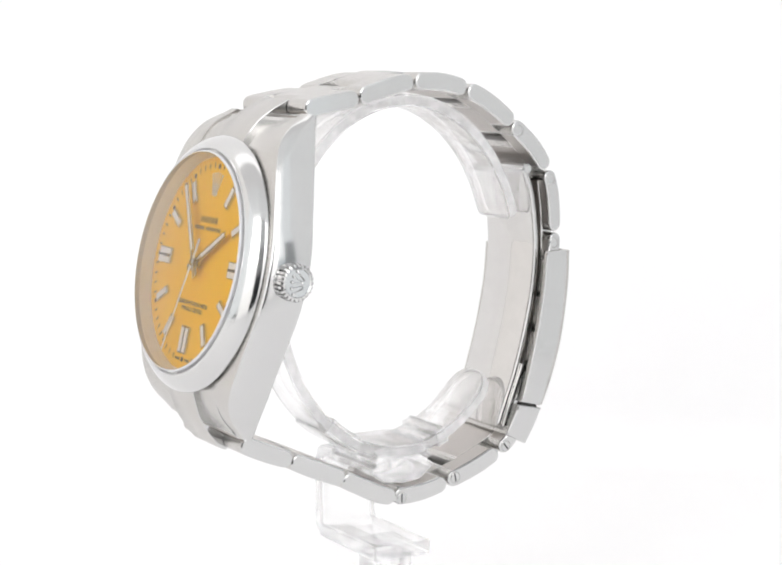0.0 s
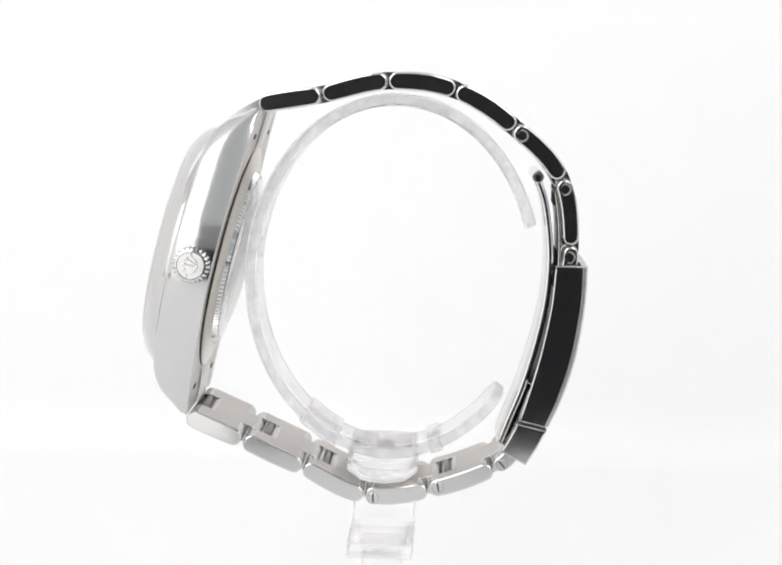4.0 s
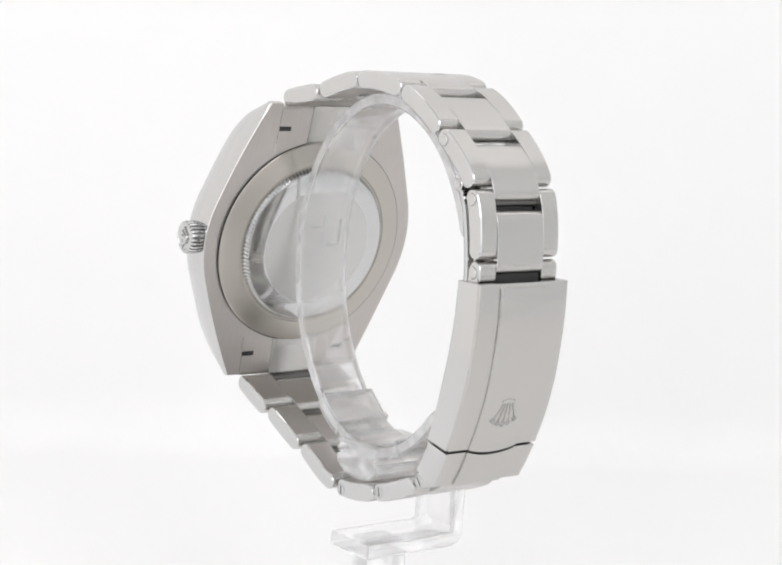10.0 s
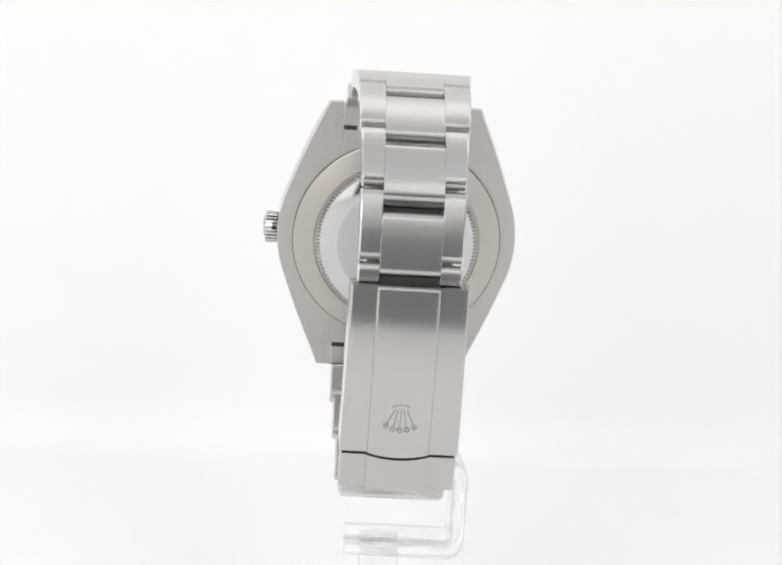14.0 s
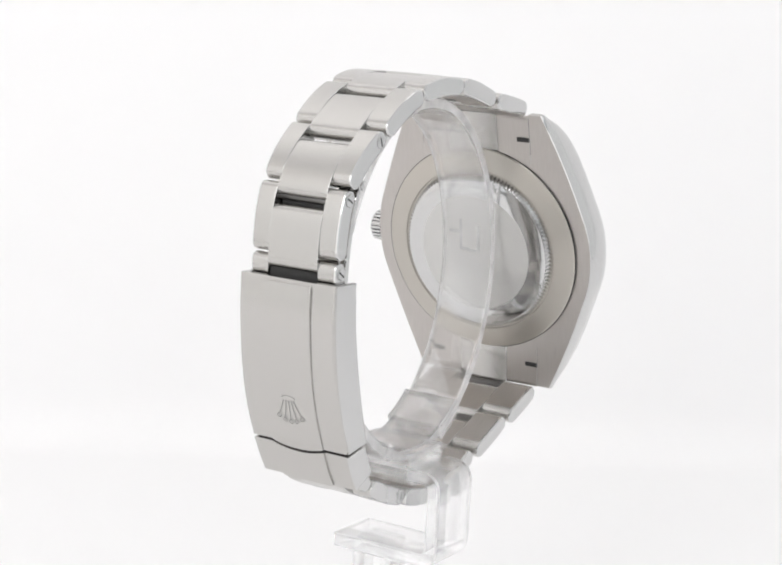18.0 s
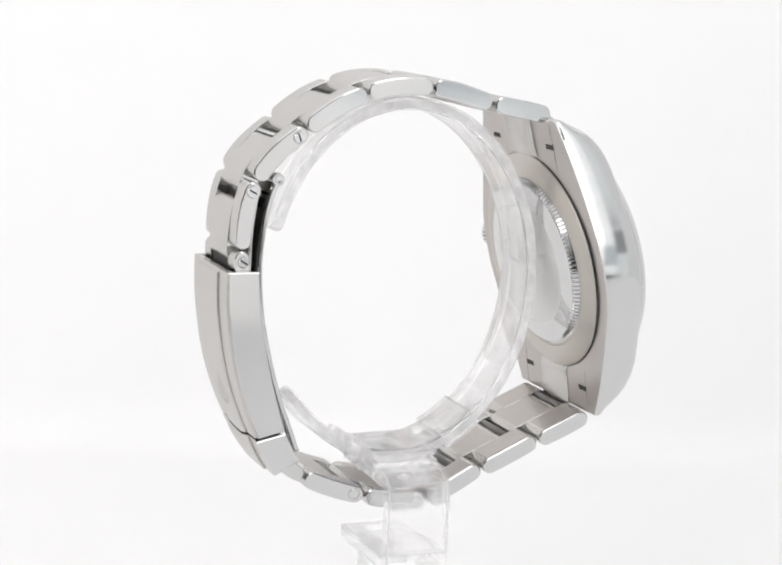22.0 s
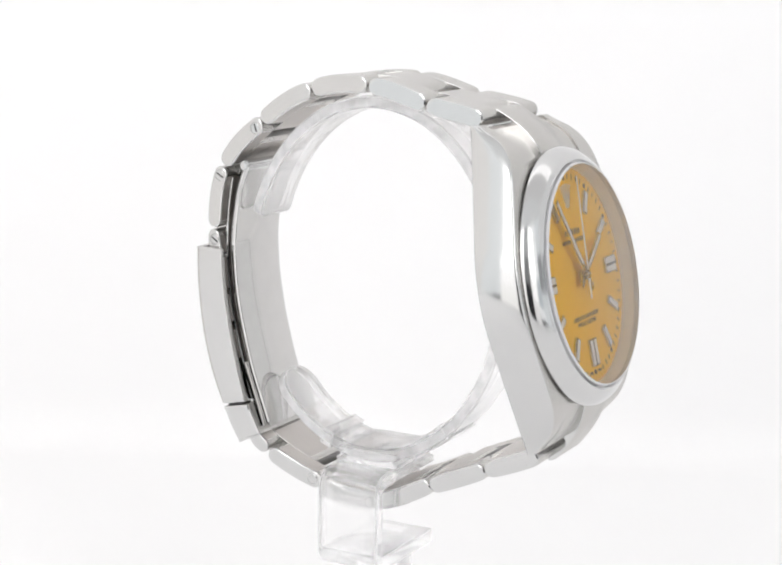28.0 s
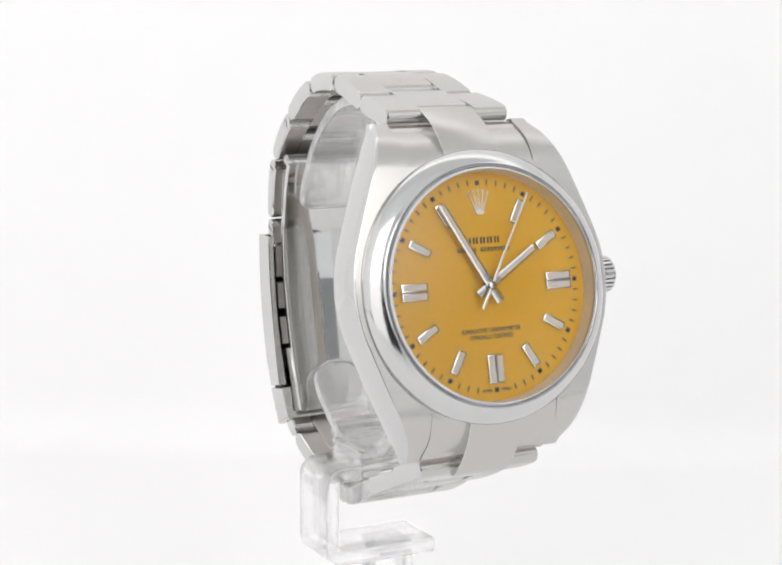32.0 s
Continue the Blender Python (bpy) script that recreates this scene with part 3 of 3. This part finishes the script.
# end links between the lugs
def end_link(sign):
    vs = np.linspace(14.5, 22.6, 18)
    outer = [(v, w_front(v) - 0.1) for v in vs] + [(23.2, w_front(22.6) - 0.7), (23.75, -7.2), (23.7, -7.85), (23.2, -7.98), (21.5, -7.82), (19.0, -7.66), (15.5, -7.5), (14.5, -6.5)]
    poly = [(sign * v, w) for v, w in outer]
    bm = slab(poly, -10.1, 10.1, 0.06, 1, inner=(18, 26))
    # slab draws in (x, y, z) with the outline in (y, z): here y = along the dial, z = out of it
    ob = part("end_link", place(bm, HEAD), [BRUSHED, POLISHED, BRUSHED_IN], watch, "brushed steel end link between the lugs", 8)
    front = [(14.6, -0.95), (16.5, -1.1), (17.9, -1.3), (19.2, -1.6), (20.2, -2.05), (22.0, -3.1), (23.2, -4.1), (24.3, -5.2), (25.4, -6.5), (26.0, -7.2), (26.3, -7.8), (26.4, -8.5), (25.8, -9.0), (25.0, -8.9), (23.5, -8.3), (19.5, -8.1), (17.9, -7.9), (15.0, -6.0)]
    bm = slab([(sign * v, w) for v, w in front], -4.3, 4.3, 0.1, 1)
    part("tongue", place(bm, HEAD), [BRUSHED, POLISHED], ob)
    for x in (-8.95, 8.95):
        # slot drawn as a near-black box, its shade put into the colour
        part("spring_bar_slot", place(box(x - 1.1, x + 1.1, sign * 19.8 - 0.38, sign * 19.8 + 0.38, -7.8, -7.4), HEAD), DARK, ob)


end_link(1)
end_link(-1)

# bracelet: ends of the rows in (y, z), from the lugs to the clasp, and half widths of the rows
TOP = [(-21.1, 27.2), (-11.08, 29.05), (-1.18, 31.38), (9.05, 30.28), (18.15, 24.95), (25.5, 17.45), (27.45, 7.25), (26.6, 1.5)]
TOP_W = [9.75, 9.2, 8.75, 8.2, 7.65, 7.5, 7.45]
BOTTOM = [(-31.2, -20.6), (-22.0, -24.45), (-12.65, -28.5), (-3.0, -32.6), (6.9, -31.55), (17.0, -27.65), (20.6, -24.2)]
BOTTOM_W = [9.75, 9.15, 8.5, 7.8, 7.8, 7.8]
THICK, MID = 2.7, 4.3


def screw(parent, x, yz, side, slotted, ang):
    """Round screw or pin end on the flank of a link."""
    m = Matrix.Translation((x, *yz)) @ Matrix.Rotation(radians(90 * side), 4, "Y")
    head = part("screw_head", place(lathe([(0, 0.05), (0.72, 0.05), (0.8, 0.0), (0.82, -0.2)], 24), m), POLISHED, parent, "", 10)
    part("screw_rim", place(lathe([(0.82, 0.012), (0.98, 0.012), (0.98, -0.1), (0.82, -0.1)], 24, True), m), ENGRAVED, head)
    if slotted:
        # thin near-black box, coloured as the shade in the screw slot
        part("slot", place(box(-0.68, 0.68, -0.12, 0.12, 0.03, 0.07), m @ Matrix.Rotation(radians(ang), 4, "Z")), DARK, head)


def chain_links(nodes, widths, out, screws, centres, narrowing={}):
    for i, hw in enumerate(widths):
        stub = i == len(widths) - 1
        th = 2.3 if stub else 2.45 if (out > 0 and i == 5) else THICK
        s0 = i + (0.01 if i != 5 else 0.02)
        poly = link_outline(nodes, s0, i + 0.99, th, 0.1, out)
        for side in (1, -1):
            x0, x1 = sorted((side * MID, side * hw))
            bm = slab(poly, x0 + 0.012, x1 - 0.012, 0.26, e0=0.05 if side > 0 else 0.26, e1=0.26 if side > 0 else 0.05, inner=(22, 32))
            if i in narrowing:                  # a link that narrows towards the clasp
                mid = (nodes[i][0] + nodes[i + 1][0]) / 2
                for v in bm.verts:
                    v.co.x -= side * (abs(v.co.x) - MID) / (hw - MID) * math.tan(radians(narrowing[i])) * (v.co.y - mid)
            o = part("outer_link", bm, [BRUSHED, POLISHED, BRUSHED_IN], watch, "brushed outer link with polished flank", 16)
            for row, s, yz, slotted, ang in screws:
                if row == i and s == side:
                    lean = math.tan(radians(narrowing.get(i, 0.0))) * (yz[0] - (nodes[i][0] + nodes[i + 1][0]) / 2)
                    screw(o, side * (hw - 0.012 - lean), yz, side, slotted, ang)
    for i, (s0, s1) in enumerate(centres):
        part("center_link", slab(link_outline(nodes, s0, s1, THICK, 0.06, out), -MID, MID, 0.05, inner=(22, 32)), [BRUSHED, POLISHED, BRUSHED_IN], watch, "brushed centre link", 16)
        (y, z), (ty, tz), ln = along(nodes, s0)
        back, rad = (1.25, 0.7) if i == 5 else (0.3, 0.6)
        deep = 0.5 if i == 5 else 0.7
        y, z = y - ty * back + out * tz * deep, z - tz * back - out * ty * deep
        # bar whose dark colour paints the shade in the gap
        part("link_bar", slab([(y + rad * math.cos(q), z + rad * math.sin(q)) for q in [2 * math.pi * k / 20 for k in range(20)]], -MID, MID, 0.05), [GAP_STEEL, GAP_STEEL], watch, "round bar between the links, coloured dark for their shade")


chain_links(TOP, TOP_W, 1, [(4, 1, (19.3, 23.8), False, 0), (5, 1, (26.1, 15.9), False, 0), (6, 1, (27.2, 5.55), False, 0),
                     (4, -1, (19.3, 23.8), True, 20), (5, -1, (26.1, 15.9), True, 60), (6, -1, (27.2, 5.55), True, 55)],
            [(0.32, 1.2), (1.32, 2.2), (2.32, 3.2), (3.32, 4.2), (4.32, 5.2), (5.31, 6.3)], {0: 1.5, 1: 1.5, 2: 5.0, 3: 2.0, 4: 3.5, 5: 3.5, 6: 3.5})
chain_links(BOTTOM, BOTTOM_W, -1, [(3, 1, (-1.6, -33.1), True, 2), (4, 1, (8.45, -31.0), True, 12), (5, 1, (18.2, -27.0), True, 40), (4, -1, (8.6, -31.0), False, 0), (3, -1, (-1.6, -33.1), False, 0)],
            [(0.32, 1.2), (1.32, 2.2), (2.32, 3.2), (3.32, 4.2), (4.32, 5.62)])

# clasp
OUT = [(30.05, 4.3), (29.95, -1.5), (29.05, -8.6), (27.8, -13.8), (26.3, -18.0), (25.05, -20.85)]
INN = [(25.2, 4.3), (24.8, -1.5), (24.05, -6.3), (23.3, -10.0), (22.1, -14.8), (20.6, -19.9)]
FLAP_OUT = [(24.86, -21.3), (23.5, -24.2), (21.85, -26.9)]
FLAP_IN = [(20.38, -20.35), (18.9, -23.2), (17.9, -25.0)]


SEAM = (-0.42, -0.908)                # way down the clasp at the seam
ACROSS = [-6.0, -4.5, -4.4, -3.9, -3.2, -2.4, -1.6, -0.8, 0.0, 0.8, 1.6, 2.4, 3.2, 3.9, 4.4, 4.5, 6.0]


def dip(x):
    """How far the seam between cover and flip lock bows down in the middle."""
    return 0.75 * (1 - (x / 4.45) ** 2) if abs(x) < 4.45 else 0.0


def moved(p, d):
    return (p[0] + SEAM[0] * d, p[1] + SEAM[1] * d)


def clasp_parts():
    out, inn = curve_through(OUT, 6), curve_through(INN, 6)

    def cover_shape(x):
        return band(out[:-1] + [moved(out[-1], dip(x))], 0.9, -1)

    cover = part("clasp_cover", slab(None, -8.6, 8.3, 0.25, shape=cover_shape, mids=ACROSS), [BRUSHED, BRUSHED], watch, "brushed steel clasp cover with raised middle band", 16)
    for v in cover.data.vertices:               # sides drawn in a little towards the outside
        v.co.x -= math.copysign(0.06, v.co.x) * max(0.0, v.co.y / MM - 26.5) * MM if abs(v.co.x) > 7.9 * MM else 0.0
    for s in (1, -1):
        x0, x1 = sorted((s * 7.55 - 0.15, s * 8.5 - 0.15))
        bm = slab([(y - 0.45, z) for y, z in out] + inn[::-1], x0, x1 - 0.07 * max(s, 0), 0.18)
        for v in bm.verts:
            v.co.x -= s * 0.06 * (v.co.y - 26.5) if abs(v.co.x + 0.15) > 8.2 else 0.0
        part("clasp_flank", bm, [BRUSHED, POLISHED], cover, "polished side of the clasp", 16)
    prof = [(y + 0.32, z) for y, z in out]
    prof[0] = (prof[0][0] - 0.1, prof[0][1] - 0.6)

    def band_shape(x):
        return [*prof[:-1], moved((25.28, -20.95), dip(x)), *[(y - 0.2, z) for y, z in out[:-1]][::-1]]

    part("raised_band", slab(None, -4.45, 4.45, 0.22, shape=band_shape, mids=ACROSS[3:-3]), [BRUSHED, BRUSHED], cover)
    fo, fi = curve_through(FLAP_OUT, 6), curve_through(FLAP_IN, 6)

    def flap_shape(x):
        return [moved(fo[0], dip(x) + 0.1 * dip(x))] + fo[2:] + fi[2:][::-1] + [moved(fi[0], dip(x))]

    flap = part("clasp_flap", slab(None, -8.6, 8.3, 0.25, shape=flap_shape, mids=ACROSS), [BRUSHED, POLISHED], watch, "brushed flip lock at the end of the clasp", 16)

    def flap_band(x):
        top = [moved((fo[0][0] + 0.28, fo[0][1]), dip(x) * 1.1 + 0.05)] + [(y + 0.28, z - 0.15) for y, z in fo[3:]]
        low = [moved((fo[0][0] - 0.2, fo[0][1]), dip(x) * 1.1 + 0.05)] + [(y - 0.2, z) for y, z in fo[3:]]
        return top + low[::-1]

    part("raised_band", slab(None, -4.45, 4.45, 0.1, shape=flap_band, mids=ACROSS[3:-3]), [BRUSHED, BRUSHED], flap)
    # engraved emblem on the cover
    up = Vector((0, 28.1 - 26.9, -12.6 + 16.4)).normalized()
    nrm = Vector((0, up.z, -up.y))
    side = up.cross(nrm)
    base = Matrix(((side.x, up.x, nrm.x, 0), (side.y, up.y, nrm.y, 27.78), (side.z, up.z, nrm.z, -15.1), (0, 0, 0, 1)))
    bm = bmesh.new()

    def stroke(p, q, w):
        d = (Vector(q) - Vector(p)).normalized() * w / 2
        n = Vector((-d.y, d.x, 0))
        bm.faces.new([bm.verts.new(x) for x in (Vector(p) - n, Vector(q) - n, Vector(q) + n, Vector(p) + n)])

    for i in range(5):
        k = i - 2
        c = Vector((k * 1.02, -2.05 + 0.17 * k * k, 0))
        t = Vector((k * 0.42, 1.45, 0))
        d = (c - t).normalized()
        stroke(t, c - d * 0.42, 0.09)
        ring = [[bm.verts.new(c + Vector((r * math.cos(a), r * math.sin(a), 0.0))) for a in [2 * math.pi * q / 16 for q in range(16)]] for r in (0.38, 0.27)]
        for q in range(16):
            j = (q + 1) % 16
            bm.faces.new((ring[0][q], ring[0][j], ring[1][j], ring[1][q]))
    arc = [[bm.verts.new((r * 1.3 * math.sin(a), 1.75 + 0.5 * r * math.cos(a), 0)) for a in [math.pi * (k / 12 - 0.5) for k in range(13)]] for r in (0.95, 0.86)]
    for k in range(12):
        bm.faces.new((arc[0][k], arc[0][k + 1], arc[1][k + 1], arc[1][k]))
    bmesh.ops.solidify(bm, geom=bm.faces[:], thickness=0.03)
    part("engraved_emblem", place(bm, base), ENGRAVED, cover, "shallow engraved fan emblem")
    # near-black blocks painted as the shade behind the seam and at the clasp mouth
    part("clasp_shade_block", box(-8.2, 7.9, 21.2, 24.15, -22.4, -20.3), DARK, cover)
    part("clasp_shade_block", box(-4.1, 4.1, 25.4, 28.3, 0.0, 6.0), DARK, cover)
    part("link_shade_block", box(-4.1, 4.1, 24.7, 26.0, 13.2, 16.0), DARK, cover)
    # folding blades inside
    blade = curve_through([(22.2, 17.9), (23.7, 14.0), (24.7, 8.0), (24.9, 3.4), (24.5, -2.0), (23.6, -7.0), (22.5, -11.5), (21.2, -16.0), (19.7, -20.0), (18.2, -24.2)], 5)
    part("folding_blade", slab(band(blade, 1.0, -1), -6.5, 6.5, 0.32), [BLADE, POLISHED], watch, "thin brushed inner blade of the clasp")
    blade2 = curve_through([(24.6, 15.5), (25.4, 10.0), (25.6, 3.4), (25.2, -2.0), (24.4, -7.0), (23.3, -11.5), (22.0, -16.0), (20.5, -20.0)], 5)
    part("folding_blade", slab(band(blade2, 0.5, 1), -6.1, 6.1, 0.15), [BRUSHED_IN, POLISHED], watch, "second inner blade of the clasp")
    lip = [(y + 0.15 + b, z) for (y, z), b in zip(curve_through([(21.9, -14.0), (21.2, -16.0), (19.7, -20.0), (18.3, -24.0)], 6), [1.7 * math.sin(math.pi * (k / 18) ** 1.4) for k in range(19)])]
    part("blade_lip", slab(lip + curve_through([(21.9, -14.0), (21.2, -16.0), (19.7, -20.0), (18.3, -24.0)], 6)[::-1], -7.2, 7.2, 0.4, 1, 1), [BLADE, POLISHED], watch, "swollen polished end of the clasp blade")
    for z1, z0 in ((4.0, -2.4), (-3.4, -7.7), (-9.1, -13.5), (-19.2, -20.4)):
        y1, y0 = (float(np.interp(-z, [-5, 2, 7, 11.5, 16, 20.3], [26.1, 25.75, 24.95, 23.85, 22.55, 21.0])) for z in (z1, z0))
        part("spring_stop", slab([(y1, z1), (y0, z0), (y0 + 2.2, z0), (y1 + 2.2, z1)], -7.1, 7.1, 0.12), [BRUSHED_IN, BRUSHED_IN], cover, "small steel stop inside the clasp")
    part("hinge_pin", place(lathe([(0, 6.95), (0.55, 6.92), (0.6, 6.8), (0.78, 6.8), (0.9, 6.7), (0.9, -6.7), (0.78, -6.8), (0.6, -6.8), (0.55, -6.92), (0, -6.95)], 24), Matrix.Translation((0, 22.0, 17.6)) @ Matrix.Rotation(radians(90), 4, "Y")), POLISHED, watch, "round hinge of the clasp blade")


clasp_parts()


# ---- clear acrylic stand ----
stand = tagged(new("display_stand"), "clear acrylic watch stand with an open ring on a bracket", "watch stand")
stand.matrix_basis = turned(0)


def ring_pts(a0, a1, n, grow=0.0):
    return [(0.35 + (23.05 + grow) * math.cos(radians(a0 + (a1 - a0) * i / n)), 1.0 + (28.5 + grow) * math.sin(radians(a0 + (a1 - a0) * i / n))) for i in range(n + 1)]


def ring_part(a0, a1, thick=1.9, half=4.6, r0=1.6, r1=4.2, c=0.3):
    """Chamfered flat band bent to the ring, its free ends with round corners."""
    def at(a, grow):
        return 0.35 + (23.05 + grow) * math.cos(radians(a)), 1.0 + (28.5 + grow) * math.sin(radians(a))
    ends = [0.0, 0.12, 0.35, 0.7, 1.1, 1.6, 2.2, 2.9, 3.7, 4.8, 6.0, 7.5]
    turns = [a0 + e for e in ends] + list(np.linspace(a0 + 9.5, a1 - 9.5, 90)) + [a1 - e for e in ends[::-1]]
    bm = bmesh.new()
    rows = []
    for a in turns:
        r = r0 if a - a0 < a1 - a else r1
        d = min(a - a0, a1 - a) * 0.46
        e = min(d, c)
        hw = half - r + math.sqrt(max(0.0, r * r - max(0.0, r - d) ** 2))
        sec = [(-hw + c, -c + e), (hw - c, -c + e), (hw, -c), (hw, -thick + c), (hw - c, -thick + c - e), (-hw + c, -thick + c - e), (-hw, -thick + c), (-hw, -c)]
        rows.append([bm.verts.new((x, *at(a, g))) for x, g in sec])
    for p, q in zip(rows, rows[1:]):
        for k in range(8):
            j = (k + 1) % 8
            bm.faces.new((p[k], p[j], q[j], q[k])).material_index = 1 if k in (2, 6) else 0
    for f in (rows[0], rows[-1]):
        bm.faces.new(f).material_index = 1
    return bm


part("ring_band", ring_part(18, 322), [ACRYLIC, ACRYLIC_EDGE], stand, "curved open band of clear acrylic", 30)
block = [(-5.6, -25.5), (4.9, -25.5), (4.9, -26.1), (4.3, -26.35), (4.3, -26.75), (5.0, -27.0), (5.0, -27.5), (4.4, -27.7), (4.4, -28.1), (5.1, -28.35), (5.1, -29.3), (3.0, -30.9), (0, -31.3), (-3.6, -30.9), (-5.9, -29.3),
         (-5.9, -28.35), (-5.2, -28.1), (-5.2, -27.7), (-5.8, -27.5), (-5.8, -27.0), (-5.1, -26.75), (-5.1, -26.35), (-5.6, -26.1)]
for a0, a1 in ((233, 249), (287, 292)):
    o, i = ring_pts(a0, a1, 8, 0.25), ring_pts(a0, a1, 8, -2.3)
    part("ring_sleeve", slab(o + i[::-1], -5.0, 5.0, 0.2, 1, 0), [ACRYLIC, ACRYLIC_EDGE], stand, "short clear sleeve on the ring", 30)


def engraving():
    """Plain corner strokes on the inside of the band, facing the clasp side."""
    bm = bmesh.new()
    def at(x, z):
        return (x, 0.41 - 21.15 * math.sqrt(1 - ((z - 1.0) / 26.6) ** 2), z)
    for x0, x1, z0, z1 in ((-2.7, -2.2, 3.0, 7.6), (-2.7, -0.3, 3.0, 3.5), (0.6, 1.1, 3.2, 8.4), (-0.8, 1.1, 3.2, 3.7), (0.6, 3.1, 6.0, 6.5)):
        bm.faces.new([bm.verts.new(p) for p in (at(x0, z0), at(x1, z0), at(x1, z1), at(x0, z1))])
    return bm


part("engraving", engraving(), ACRYLIC_EDGE, stand, "small frosted strokes")
ribs = slab(block, -6.6, 6.0, 0.2, 1, 0)
ribs.normal_update()
for f in ribs.faces:                            # groove faces whitened, painting the bright lines of the ribs
    c = f.calc_center_median()
    if -28.4 < c.z < -26.0 and abs(c.y + 0.4) > 3.5 and abs(c.x) < 5.5 and abs(f.normal.z) > 0.3:
        f.material_index = 1
part("clamp_block", ribs, [ACRYLIC_BLOCK, ACRYLIC_EDGE], stand, "ribbed clear block holding the ring", 30)


def bracket():
    """One bent strip: arm, upright and foot, with round bends."""
    def bend(cx, cz, r, a0, a1):
        return [(cx + r * math.cos(radians(a0 + (a1 - a0) * k / 8)), cz + r * math.sin(radians(a0 + (a1 - a0) * k / 8))) for k in range(9)]
    outer = [(-6.6, -27.6)] + bend(-9.6, -30.5, 2.9, 90, 180) + bend(-9.6, -40.3, 2.9, 180, 270) + [(6.4, -43.2)]
    inner = [(6.4, -40.9)] + bend(-9.5, -40.1, 0.8, 270, 180) + bend(-9.5, -30.6, 0.8, 180, 90) + [(-6.6, -29.8)]
    bm = slab(outer + inner, -5.6, 4.8, 0.3, 1, 0)
    for v in bm.verts:
        v.co = (v.co.y, v.co.x, v.co.z)
    return bm


part("bracket", bracket(), [ACRYLIC_FOOT, ACRYLIC_EDGE], stand, "bent clear strip of arm, upright and foot", 30)
part("stem", box(-2.4, 3.8, -3.3, 3.0, FLOOR / MM + 0.3, -43.2, 0.3, 2), ACRYLIC_FOOT, stand, "clear stem standing on the table")
for o in stand.children:
    o.visible_shadow = False


# ---- what turns ----
def motions():
    times = [float(t) for t in range(0, 33)]
    for ob in (watch, stand):
        walk(ob, [(t, turned(t)) for t in times])
    def dial_turn(a):
        return HEAD_POINTER_M @ Matrix.Rotation(radians(-a), 4, "Z")
    walk(second_hand, [(t, dial_turn(29.5 + 6.0 * (t - 32))) for t in times[::2]])
    walk(minute_hand, [(t, dial_turn(330.2 + 0.1 * (t - 32))) for t in (0.0, 16.0, 32.0)])


motions()
